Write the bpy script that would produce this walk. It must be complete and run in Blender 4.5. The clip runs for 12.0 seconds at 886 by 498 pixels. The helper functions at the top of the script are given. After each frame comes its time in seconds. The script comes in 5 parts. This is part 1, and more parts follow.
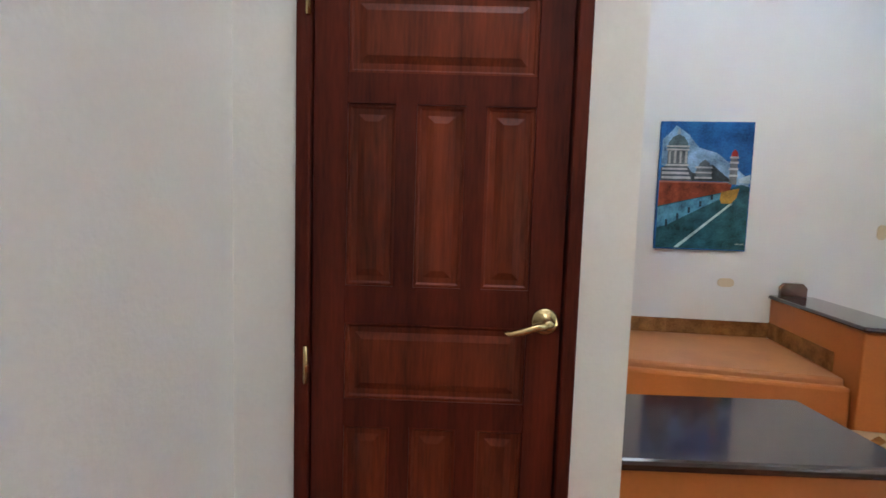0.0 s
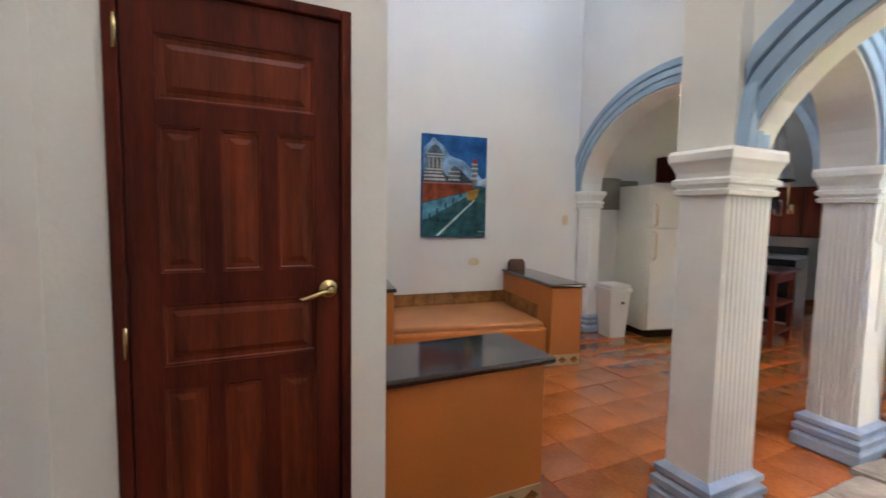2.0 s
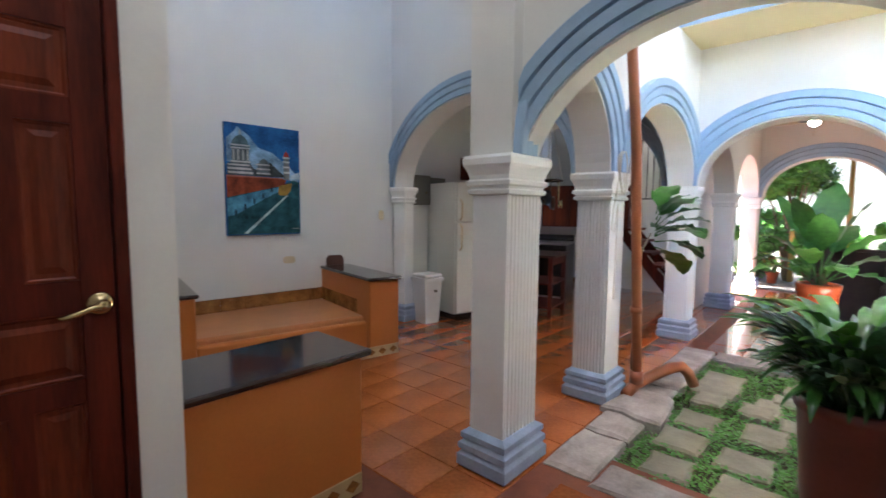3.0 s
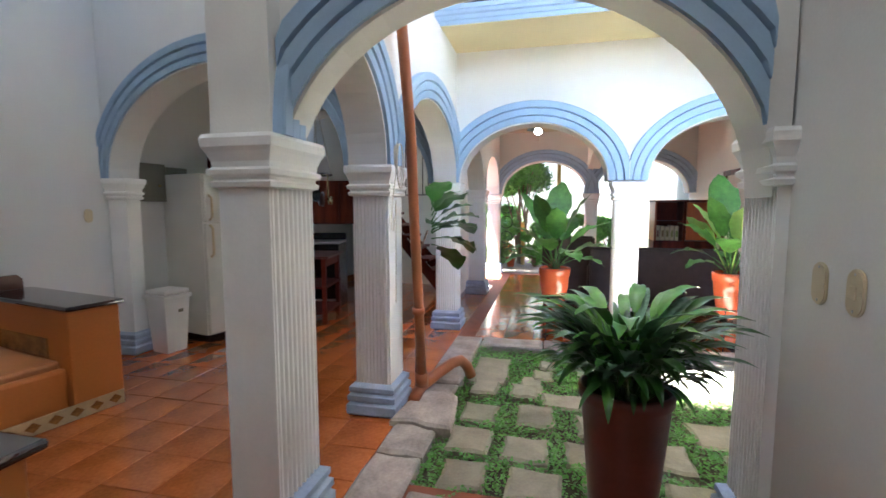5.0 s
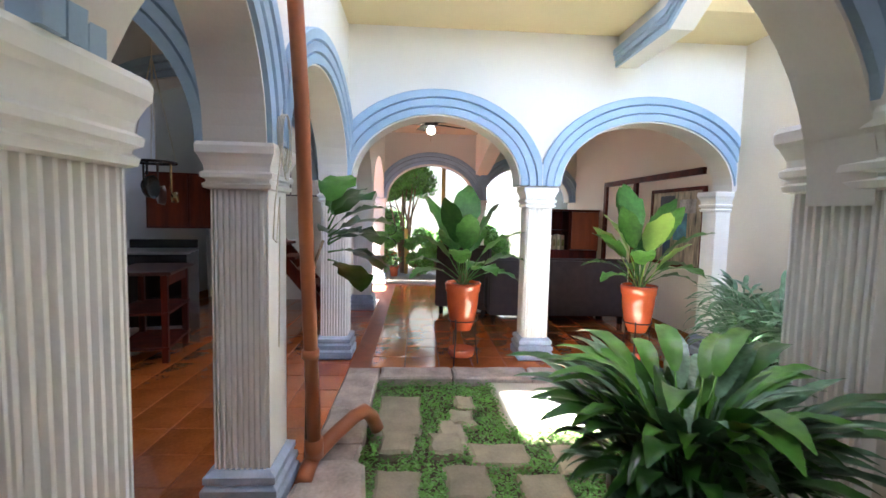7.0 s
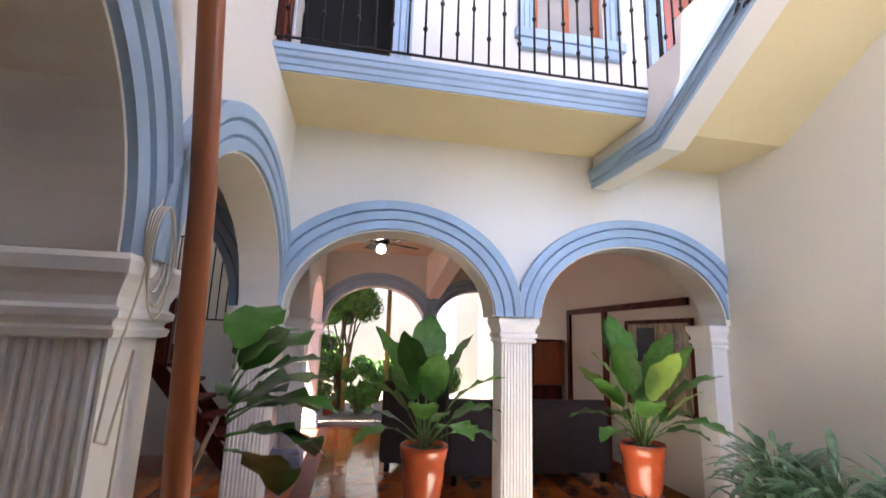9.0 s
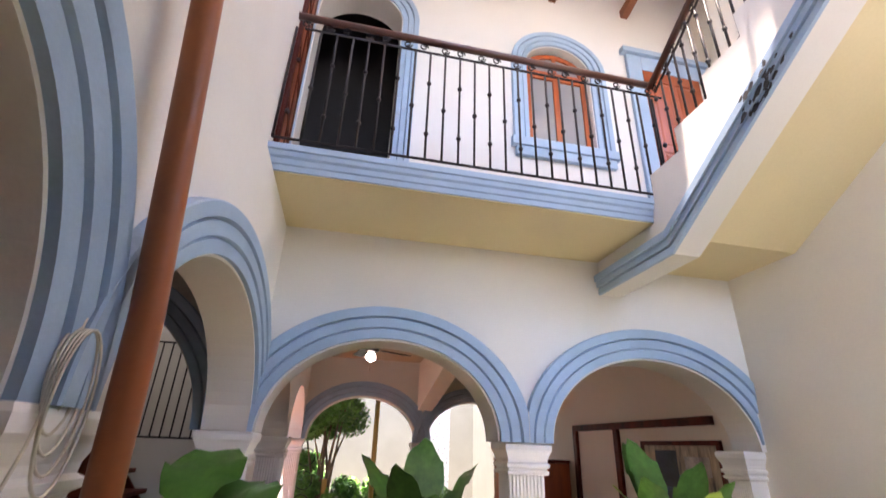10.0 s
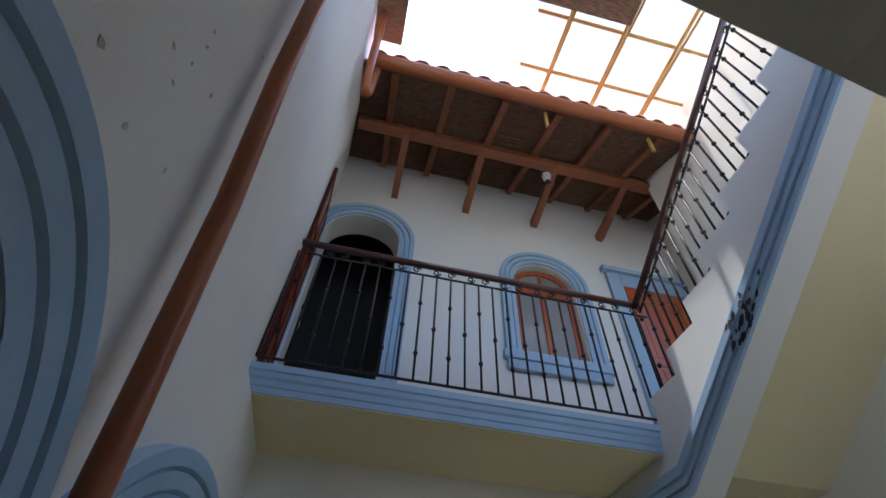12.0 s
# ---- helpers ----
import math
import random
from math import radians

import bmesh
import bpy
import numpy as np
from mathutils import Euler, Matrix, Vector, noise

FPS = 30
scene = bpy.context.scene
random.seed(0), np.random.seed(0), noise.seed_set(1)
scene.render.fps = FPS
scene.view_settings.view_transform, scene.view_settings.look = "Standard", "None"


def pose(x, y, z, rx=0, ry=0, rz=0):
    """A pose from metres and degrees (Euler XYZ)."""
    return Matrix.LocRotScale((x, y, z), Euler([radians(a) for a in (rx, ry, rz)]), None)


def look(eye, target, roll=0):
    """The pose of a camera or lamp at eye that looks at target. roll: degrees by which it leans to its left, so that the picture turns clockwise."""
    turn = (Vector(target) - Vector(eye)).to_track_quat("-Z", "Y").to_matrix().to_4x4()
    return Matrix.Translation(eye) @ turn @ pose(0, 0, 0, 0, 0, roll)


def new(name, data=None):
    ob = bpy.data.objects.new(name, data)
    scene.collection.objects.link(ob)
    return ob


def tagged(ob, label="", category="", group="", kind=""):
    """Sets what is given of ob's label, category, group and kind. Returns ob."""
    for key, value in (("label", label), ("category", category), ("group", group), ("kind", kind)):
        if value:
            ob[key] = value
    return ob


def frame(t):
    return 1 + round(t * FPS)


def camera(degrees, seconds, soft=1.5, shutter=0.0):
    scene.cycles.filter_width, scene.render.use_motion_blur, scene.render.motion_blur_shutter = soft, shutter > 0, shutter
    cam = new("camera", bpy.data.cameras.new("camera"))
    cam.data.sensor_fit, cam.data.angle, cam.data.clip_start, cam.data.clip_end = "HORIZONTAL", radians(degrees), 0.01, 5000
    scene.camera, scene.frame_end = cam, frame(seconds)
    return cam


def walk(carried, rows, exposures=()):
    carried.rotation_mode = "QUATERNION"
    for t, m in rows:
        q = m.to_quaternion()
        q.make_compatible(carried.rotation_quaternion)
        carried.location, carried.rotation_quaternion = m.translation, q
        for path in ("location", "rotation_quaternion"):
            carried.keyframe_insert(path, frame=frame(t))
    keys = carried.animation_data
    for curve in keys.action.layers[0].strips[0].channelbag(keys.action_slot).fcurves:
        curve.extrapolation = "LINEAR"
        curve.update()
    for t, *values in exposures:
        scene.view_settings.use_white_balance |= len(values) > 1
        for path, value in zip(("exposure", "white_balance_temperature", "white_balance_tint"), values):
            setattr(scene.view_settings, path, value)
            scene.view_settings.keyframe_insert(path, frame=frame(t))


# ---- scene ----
cam = camera(89.0, 12.0, soft=1.5, shutter=0.3)
# seconds, eye, target, roll
PATH = [
    (0, (0.445, -0.157, 1.308), (0.414, 1.837, 1.154), 1.8),
    (0.5, (0.412, -0.265, 1.294), (0.529, 1.727, 1.159), 1.3),
    (1, (0.394, -0.407, 1.292), (0.679, 1.568, 1.154), 1.2),
    (1.5, (0.394, -0.503, 1.312), (0.906, 1.425, 1.165), 0.9),
    (2, (0.379, -0.586, 1.316), (1.239, 1.214, 1.162), 0.9),
    (2.5, (0.377, -0.632, 1.324), (1.584, 0.955, 1.167), 0.6),
    (3, (0.392, -0.643, 1.333), (1.871, 0.692, 1.162), 0.5),
    (3.5, (0.415, -0.615, 1.327), (2.095, 0.455, 1.148), 0.6),
    (3.7, (0.448, -0.571, 1.31), (2.181, 0.415, 1.145), 0.8),
    (5.3, (0.849, -0.344, 1.345), (2.812, -0.018, 1.149), 0.7),
    (5.5, (0.918, -0.292, 1.333), (2.893, -0.049, 1.135), 1.5),
    (6, (1.111, -0.184, 1.336), (3.098, -0.079, 1.136), 1.6),
    (6.5, (1.301, -0.094, 1.337), (3.292, -0.13, 1.142), 1.5),
    (6.7, (1.373, -0.082, 1.327), (3.363, -0.161, 1.136), 1.4),
    (8.3, (2.014, 0.065, 1.382), (3.985, -0.257, 1.473), 1.6),
    (8.5, (2.107, 0.054, 1.395), (4.07, -0.293, 1.554), 1.5),
    (9, (2.271, 0.031, 1.44), (4.201, -0.327, 1.821), 1.9),
    (9.5, (2.417, 0.044, 1.502), (4.293, -0.32, 2.092), 2.0),
    (10, (2.519, 0.04, 1.557), (4.315, -0.318, 2.361), 2.1),
    (10.5, (2.55, 0.031, 1.643), (4.228, -0.308, 2.677), 2.4),
    (11, (2.554, 0.059, 1.687), (4.079, -0.27, 2.938), 2.5),
    (11.5, (2.523, 0.047, 1.708), (3.916, -0.239, 3.115), 2.8),
    (12, (2.491, 0.026, 1.705), (3.795, -0.224, 3.201), 3.1),
]
EXPOSURES = [(0, 5.65, 6150, 11), (1.0, 5.65, 6650, 15), (2, 5.45, 6500, 13), (2.5, 5.2, 6150, 12), (3.5, 4.95, 6000, 12), (5.5, 4.85, 6000, 11), (6.7, 4.75, 6150, 12), (8.5, 4.25, 6550, 21), (10.4, 3.65, 7100, 26), (11.0, 3.3, 6900, 27), (11.5, 2.55, 6200, 21), (12, 2.0, 5700, 10)]
walk(cam, [(t, look(eye, target, roll)) for t, eye, target, roll in PATH], EXPOSURES)


# ---- world and light ----
world = bpy.data.worlds.new("world")
scene.world = world
world.use_nodes = True
SUN_EL, SUN_AZ = 79.4, 324.0  # degrees; azimuth from +y, clockwise
wn = world.node_tree.nodes
sky = wn.new("ShaderNodeTexSky")
sky.sky_type, sky.sun_disc = "NISHITA", False
sky.sun_elevation, sky.sun_rotation = radians(SUN_EL), radians(SUN_AZ)
sky.air_density, sky.dust_density = 1.0, 2.0
world.node_tree.links.new(sky.outputs[0], wn["Background"].inputs[0])
wn["Background"].inputs[1].default_value = 0.15
sun_dir = Vector((math.sin(radians(SUN_AZ)) * math.cos(radians(SUN_EL)), math.cos(radians(SUN_AZ)) * math.cos(radians(SUN_EL)), math.sin(radians(SUN_EL))))
sun = new("sun", bpy.data.lights.new("sun", "SUN"))
sun.data.energy, sun.data.angle, sun.data.color = 5.0, radians(0.6), (1.0, 0.95, 0.87)
sun.matrix_world = look(sun_dir * 30, (0, 0, 0))


# ---- materials ----
def mat(name, base, rough=0.6, var=0.12, scale=3.0, bump=0.15, fine=60.0, metal=0.0, tint=None, spec=0.5, coat=0.0, random_tint=0.0, stretch=None):
    m = bpy.data.materials.new(name)
    m.use_nodes = True
    nt = m.node_tree
    N, L = nt.nodes, nt.links
    b = N["Principled BSDF"]
    b.inputs["Roughness"].default_value, b.inputs["Metallic"].default_value = rough, metal
    b.inputs["Specular IOR Level"].default_value = spec
    b.inputs["Coat Weight"].default_value = coat
    b.inputs["Coat Roughness"].default_value = 0.08
    tc = N.new("ShaderNodeTexCoord")
    mp = N.new("ShaderNodeMapping")
    mp.inputs["Scale"].default_value = stretch or (1, 1, 1)
    L.new(tc.outputs["Object"], mp.inputs[0])
    n1, n2 = N.new("ShaderNodeTexNoise"), N.new("ShaderNodeTexNoise")
    for n, s in ((n1, scale), (n2, fine)):
        n.inputs["Scale"].default_value, n.inputs["Detail"].default_value = s, 5.0
        L.new(mp.outputs[0], n.inputs["Vector"])
    ramp = N.new("ShaderNodeValToRGB")
    lo = [c * (1 - var) for c in base]
    hi = [min(1, c * (1 + var)) for c in (tint or base)]
    ramp.color_ramp.elements[0].position, ramp.color_ramp.elements[1].position = 0.3, 0.7
    ramp.color_ramp.elements[0].color, ramp.color_ramp.elements[1].color = (*lo, 1), (*hi, 1)
    mix = N.new("ShaderNodeMath")
    mix.operation = "MULTIPLY_ADD"
    mix.inputs[1].default_value = 0.3
    L.new(n2.outputs[0], mix.inputs[0])
    sub = N.new("ShaderNodeMath")
    sub.operation = "MULTIPLY"
    sub.inputs[1].default_value = 0.72
    L.new(n1.outputs[0], sub.inputs[0])
    L.new(sub.outputs[0], mix.inputs[2])
    L.new(mix.outputs[0], ramp.inputs[0])
    col = ramp.outputs[0]
    if random_tint:
        oi = N.new("ShaderNodeObjectInfo")
        hs = N.new("ShaderNodeHueSaturation")
        mr = N.new("ShaderNodeMapRange")
        mr.inputs["To Min"].default_value, mr.inputs["To Max"].default_value = 1 - random_tint, 1 + random_tint
        L.new(oi.outputs["Random"], mr.inputs[0])
        L.new(mr.outputs[0], hs.inputs["Value"])
        L.new(col, hs.inputs["Color"])
        col = hs.outputs[0]
    L.new(col, b.inputs["Base Color"])
    if bump:
        bp = N.new("ShaderNodeBump")
        bp.inputs["Strength"].default_value, bp.inputs["Distance"].default_value = bump, 0.01
        L.new(mix.outputs[0], bp.inputs["Height"])
        L.new(bp.outputs[0], b.inputs["Normal"])
    return m


def glow(name, color, strength):
    m = bpy.data.materials.new(name)
    m.use_nodes = True
    b = m.node_tree.nodes["Principled BSDF"]
    b.inputs["Base Color"].default_value = (*color, 1)
    b.inputs["Emission Color"].default_value = (*color, 1)
    b.inputs["Emission Strength"].default_value = strength
    return m


def clear(name, color=(1, 1, 1), rough=0.0, mixed=0.9):
    m = bpy.data.materials.new(name)
    m.use_nodes = True
    N, L = m.node_tree.nodes, m.node_tree.links
    tr, mx = N.new("ShaderNodeBsdfTransparent"), N.new("ShaderNodeMixShader")
    tr.inputs[0].default_value = (*color, 1)
    N["Principled BSDF"].inputs["Roughness"].default_value = rough
    N["Principled BSDF"].inputs["Base Color"].default_value = (*color, 1)
    mx.inputs[0].default_value = mixed
    L.new(N["Principled BSDF"].outputs[0], mx.inputs[1])
    L.new(tr.outputs[0], mx.inputs[2])
    L.new(mx.outputs[0], N["Material Output"].inputs[0])
    return m


WHITE = mat("white_limewash", (0.74, 0.72, 0.67), 0.75, 0.05, 1.3, 0.25, 90)
GREY_WHITE = mat("cool_white_plaster", (0.70, 0.70, 0.68), 0.7, 0.05, 1.1, 0.2, 80)
CREAM = mat("cream_plaster", (0.76, 0.71, 0.62), 0.75, 0.05, 1.2, 0.2, 70)
YELLOW = mat("pale_yellow_plaster", (0.70, 0.60, 0.36), 0.75, 0.06, 1.4, 0.2, 70)
BLUE = mat("cornflower_blue_paint", (0.32, 0.45, 0.60), 0.55, 0.08, 4.0, 0.2, 90)
BASEBLUE = mat("worn_pale_blue_paint", (0.35, 0.43, 0.56), 0.55, 0.2, 7.0, 0.3, 60)
COLWHITE = mat("column_white_paint", (0.86, 0.85, 0.82), 0.5, 0.05, 3.0, 0.2, 70)
DOORWOOD = mat("dark_red_mahogany", (0.042, 0.007, 0.004), 0.5, 0.45, 2.0, 0.10, 25, tint=(0.095, 0.014, 0.006), coat=0.0, spec=0.16, stretch=(6, 6, 0.6))
PANELWOOD = mat("red_mahogany_panel", (0.065, 0.010, 0.004), 0.42, 0.5, 2.0, 0.1, 25, tint=(0.15, 0.026, 0.008), coat=0.0, spec=0.22, stretch=(6, 6, 0.6))
DARKWOOD = mat("dark_varnished_wood", (0.035, 0.014, 0.010), 0.12, 0.4, 3.0, 0.06, 30, coat=0.6, stretch=(0.8, 5, 5))
BRASS = mat("aged_brass", (0.52, 0.40, 0.20), 0.25, 0.2, 20, 0.05, 90, metal=1.0)
ORANGE = mat("burnt_orange_plaster", (0.52, 0.165, 0.030), 0.5, 0.12, 2.0, 0.2, 60)
SEAT = mat("polished_orange_cement", (0.50, 0.20, 0.075), 0.35, 0.14, 3.0, 0.15, 50)
BROWNTILE = mat("brown_glazed_tile", (0.20, 0.075, 0.025), 0.25, 0.4, 9.0, 0.1, 60, tint=(0.30, 0.14, 0.04))
TILE = mat("terracotta_floor_tile", (0.30, 0.068, 0.017), 0.13, 0.3, 2.2, 0.10, 45, tint=(0.44, 0.13, 0.032), random_tint=0.07, coat=0.6)
GROUT = mat("brown_grout", (0.20, 0.055, 0.02), 0.6, 0.2, 8, 0.2, 70)
STONE = mat("grey_kerb_stone", (0.27, 0.23, 0.20), 0.8, 0.3, 6.0, 0.8, 50, tint=(0.36, 0.30, 0.26), random_tint=0.12)
SLAB = mat("sandy_stepping_stone", (0.25, 0.22, 0.155), 0.85, 0.25, 7.0, 0.8, 60, random_tint=0.15)
SOIL = mat("dark_soil", (0.06, 0.045, 0.03), 0.95, 0.4, 12.0, 0.8, 70)
LEAF = mat("ground_cover_leaf", (0.06, 0.16, 0.02), 0.5, 0.35, 9.0, 0.0, 60, tint=(0.10, 0.25, 0.04))
PIPE = mat("orange_brown_painted_pipe", (0.32, 0.095, 0.03), 0.4, 0.12, 3.0, 0.05, 60)
POTRED = mat("red_glazed_terracotta", (0.45, 0.085, 0.03), 0.25, 0.2, 5.0, 0.1, 60, coat=0.3)
POTDARK = mat("dark_red_clay", (0.13, 0.035, 0.025), 0.4, 0.25, 5.0, 0.1, 60)
GLOSSLEAF = mat("glossy_dark_green_leaf", (0.035, 0.15, 0.02), 0.3, 0.3, 8.0, 0.1, 50, tint=(0.06, 0.18, 0.03))
BROADLEAF = mat("broad_green_leaf", (0.022, 0.085, 0.014), 0.4, 0.3, 5.0, 0.15, 40, tint=(0.08, 0.22, 0.04))
PALELEAF = mat("pale_lime_leaf", (0.33, 0.48, 0.10), 0.4, 0.2, 5.0, 0.15, 40)
BARK = mat("grey_brown_bark", (0.16, 0.11, 0.07), 0.9, 0.3, 12, 0.6, 60)
IRON = mat("dark_brown_wrought_iron", (0.012, 0.008, 0.008), 0.6, 0.2, 9, 0.1, 60, metal=0.2)
RAILWOOD = mat("reddish_rail_wood", (0.07, 0.018, 0.010), 0.3, 0.3, 6, 0.1, 30, coat=0.3)
BEAM = mat("red_brown_roof_timber", (0.22, 0.075, 0.03), 0.6, 0.3, 4, 0.3, 40)
REED = mat("brown_reed_ceiling", (0.11, 0.06, 0.04), 0.85, 0.5, 14, 0.9, 60, tint=(0.20, 0.11, 0.07), stretch=(8, 1, 1))
CLAYROOF = mat("clay_roof_tile", (0.42, 0.17, 0.09), 0.8, 0.25, 6, 0.4, 60, random_tint=0.15)
REDDOOR = mat("orange_red_wood", (0.34, 0.075, 0.02), 0.35, 0.3, 3, 0.1, 25, coat=0.2, stretch=(6, 6, 0.6))
FRIDGE = mat("ivory_enamel", (0.70, 0.69, 0.62), 0.3, 0.03, 4, 0.02, 80)
PLASTIC = mat("off_white_plastic", (0.74, 0.74, 0.72), 0.4, 0.03, 4, 0.02, 80)
IVORY = mat("ivory_switch_plastic", (0.62, 0.52, 0.34), 0.35, 0.04, 6, 0.02, 80)
BLACK = mat("black_enamel", (0.012, 0.012, 0.013), 0.25, 0.2, 6, 0.05, 60)
STEEL = mat("brushed_steel", (0.55, 0.55, 0.56), 0.3, 0.1, 6, 0.05, 60, metal=1.0)
GREYPANEL = mat("olive_grey_metal", (0.17, 0.16, 0.12), 0.5, 0.1, 4, 0.05, 60)
SOFA = mat("dark_brown_upholstery", (0.045, 0.028, 0.026), 0.75, 0.25, 12, 0.3, 120)
CABLE = mat("cream_cable", (0.62, 0.58, 0.48), 0.5, 0.05, 6, 0.0, 60)
GARDENWALL = mat("weathered_garden_wall", (0.15, 0.155, 0.13), 0.8, 0.1, 2, 0.2, 60)
# near-black: the shade of the upper rooms put into the colour
DARK = mat("painted_room_shade", (0.02, 0.02, 0.025), 0.8, 0.2, 3, 0.0, 60)
YSTEEL = mat("yellow_ochre_steel", (0.50, 0.30, 0.08), 0.5, 0.1, 6, 0.05, 60)
BULB = glow("lit_globe", (1.0, 0.97, 0.9), 2.5)
GLASS = clear("window_glass", (0.9, 0.95, 1.0), 0.02, 0.7)
POLY = clear("milky_polycarbonate", (0.95, 0.95, 0.93), 0.5, 0.6)
DUSTGLASS = clear("tinted_pane", (0.35, 0.36, 0.38), 0.05, 0.25)


# ---- builders ----
def part(name, bm, material, parent=None, label="", smooth=False, kind=""):
    me = bpy.data.meshes.new(name)
    bm.normal_update()
    bm.to_mesh(me)
    bm.free()
    mats = material if isinstance(material, (list, tuple)) else [material]
    for m in mats:
        me.materials.append(m)
    if smooth:
        for p in me.polygons:
            p.use_smooth = True
    ob = new(name, me)
    if parent:
        ob.parent = parent
    return tagged(ob, label, kind=kind)


def thing(name, m, label, category, group=""):
    e = new(name)
    e.empty_display_size = 0.1
    e.matrix_world = m
    return tagged(e, label, category, group)


def box(bm, a, b, bevel=0.0, mi=0):
    a, b = Vector(a), Vector(b)
    r = bmesh.ops.create_cube(bm, size=1, matrix=Matrix.Translation((a + b) / 2) @ Matrix.Diagonal((*(b - a), 1)))
    if bevel:
        es = list({e for v in r["verts"] for e in v.link_edges})
        bmesh.ops.bevel(bm, geom=es, offset=bevel, segments=2, affect="EDGES", profile=0.5)
    if mi:
        for f in {f for v in r["verts"] if v.is_valid for f in v.link_faces}:
            f.material_index = mi
    return bm


def B(a, b, bevel=0.0):
    return box(bmesh.new(), a, b, bevel)


def lathe(bm, profile, seg=28, m=None, square=False):
    """Profile of (radius, z) turned about z; square: a square section of that half width."""
    m = m or Matrix()
    rings = []
    k = 4 if square else seg
    for r, z in profile:
        ring = []
        for i in range(k):
            a = 2 * math.pi * (i + (0.5 if square else 0)) / k
            rr = r * math.sqrt(2) if square else r
            ring.append(bm.verts.new(m @ Vector((rr * math.cos(a), rr * math.sin(a), z))))
        rings.append(ring)
    for p, q in zip(rings, rings[1:]):
        for i in range(k):
            bm.faces.new((p[i], p[(i + 1) % k], q[(i + 1) % k], q[i]))
    bm.faces.new(rings[0][::-1])
    bm.faces.new(rings[-1])
    return bm


def tube(bm, pts, r, seg=8, closed=False):
    """A round bar along pts; r is one radius or one for each point."""
    pts = [Vector(p) for p in pts]
    rs = r if isinstance(r, (list, tuple)) else [r] * len(pts)
    rings, side = [], None
    n = len(pts)
    for i, p in enumerate(pts):
        t = ((pts[(i + 1) % n] if closed or i < n - 1 else p) - (pts[i - 1] if closed or i else p)).normalized()
        if side is None:
            side = t.orthogonal().normalized()
        side = (side - t * side.dot(t)).normalized()
        up = t.cross(side)
        rings.append([bm.verts.new(p + (side * math.cos(2 * math.pi * k / seg) + up * math.sin(2 * math.pi * k / seg)) * rs[i]) for k in range(seg)])
    pairs = list(zip(rings, rings[1:])) + ([(rings[-1], rings[0])] if closed else [])
    for p, q in pairs:
        for k in range(seg):
            bm.faces.new((p[k], p[(k + 1) % seg], q[(k + 1) % seg], q[k]))
    if not closed:
        bm.faces.new(rings[0][::-1])
        bm.faces.new(rings[-1])
    return bm


def prism(bm, poly, t0, t1, axes="xz", m=None):
    """A polygon in the plane of two axes, extruded along the third from t0 to t1."""
    m = m or Matrix()
    def at(p, t):
        d = dict(zip(axes, p))
        d[[c for c in "xyz" if c not in axes][0]] = t
        return m @ Vector((d["x"], d["y"], d["z"]))
    a, b = [bm.verts.new(at(p, t0)) for p in poly], [bm.verts.new(at(p, t1)) for p in poly]
    n = len(poly)
    bm.faces.new(a)
    bm.faces.new(b[::-1])
    for i in range(n):
        bm.faces.new((a[i], b[i], b[(i + 1) % n], a[(i + 1) % n]))
    bmesh.ops.recalc_face_normals(bm, faces=bm.faces)
    return bm


def arch_z(u, c, rx, rz, spring):
    d = (u - c) / rx
    return spring + rz * math.sqrt(max(0.0, 1 - d * d)) if abs(d) <= 1 else None


def arch_wall(name, m, u0, u1, top, thick, arches, material, floor=0.0, under=None):
    """A wall along local x from u0 to u1, local y from 0 to thick; arches of (centre, half width, rise, spring, sill): piers between them stand on
    the floor unless they begin at the arches' springing (under: the height where the wall's underside lies between the arches)."""
    us = {u0, u1}
    for c, rx, rz, sp, sill in arches:
        us |= {c - rx * math.cos(math.pi * k / 28) for k in range(29)}
    us = sorted(u for u in us if u0 - 1e-6 <= u <= u1 + 1e-6)
    bm = bmesh.new()
    base = floor if under is None else under
    def low(u, left):
        for c, rx, rz, sp, sill in arches:
            if c - rx - 1e-6 < u < c + rx + 1e-6:
                z = arch_z(u, c, rx * 1.00001, rz, sp)
                inside = (u < c + rx - 1e-6) if not left else (u > c - rx + 1e-6)
                if inside:
                    return z
        return base
    def quad(p):
        bm.faces.new([bm.verts.new(m @ Vector(q)) for q in p])
    for a, b in zip(us, us[1:]):
        if b - a < 1e-5:
            continue
        za, zb = low(a, False), low(b, True)
        for y, flip in ((0, False), (thick, True)):
            q = [(a, y, za), (b, y, zb), (b, y, top), (a, y, top)]
            quad(q[::-1] if flip else q)
        quad([(a, 0, za), (a, thick, za), (b, thick, zb), (b, 0, zb)])
        quad([(a, 0, top), (b, 0, top), (b, thick, top), (a, thick, top)])
    for u in (u0, u1):
        z = low(u, u == u1)
        quad([(u, 0, z), (u, thick, z), (u, thick, top), (u, 0, top)])
    for c, rx, rz, sp, sill in arches:
        for u in (c - rx, c + rx):
            if sp > base and u0 < u < u1:
                quad([(u, 0, base), (u, thick, base), (u, thick, sp), (u, 0, sp)])
        if sill > base:
            box(bm, (c - rx, 0, base), (c + rx, thick, sill))
            bmesh.ops.transform(bm, matrix=m, verts=bm.verts[-8:])
    bmesh.ops.remove_doubles(bm, verts=bm.verts, dist=1e-5)
    bmesh.ops.recalc_face_normals(bm, faces=bm.faces)
    return tagged(part(name, bm, material), kind="structure")


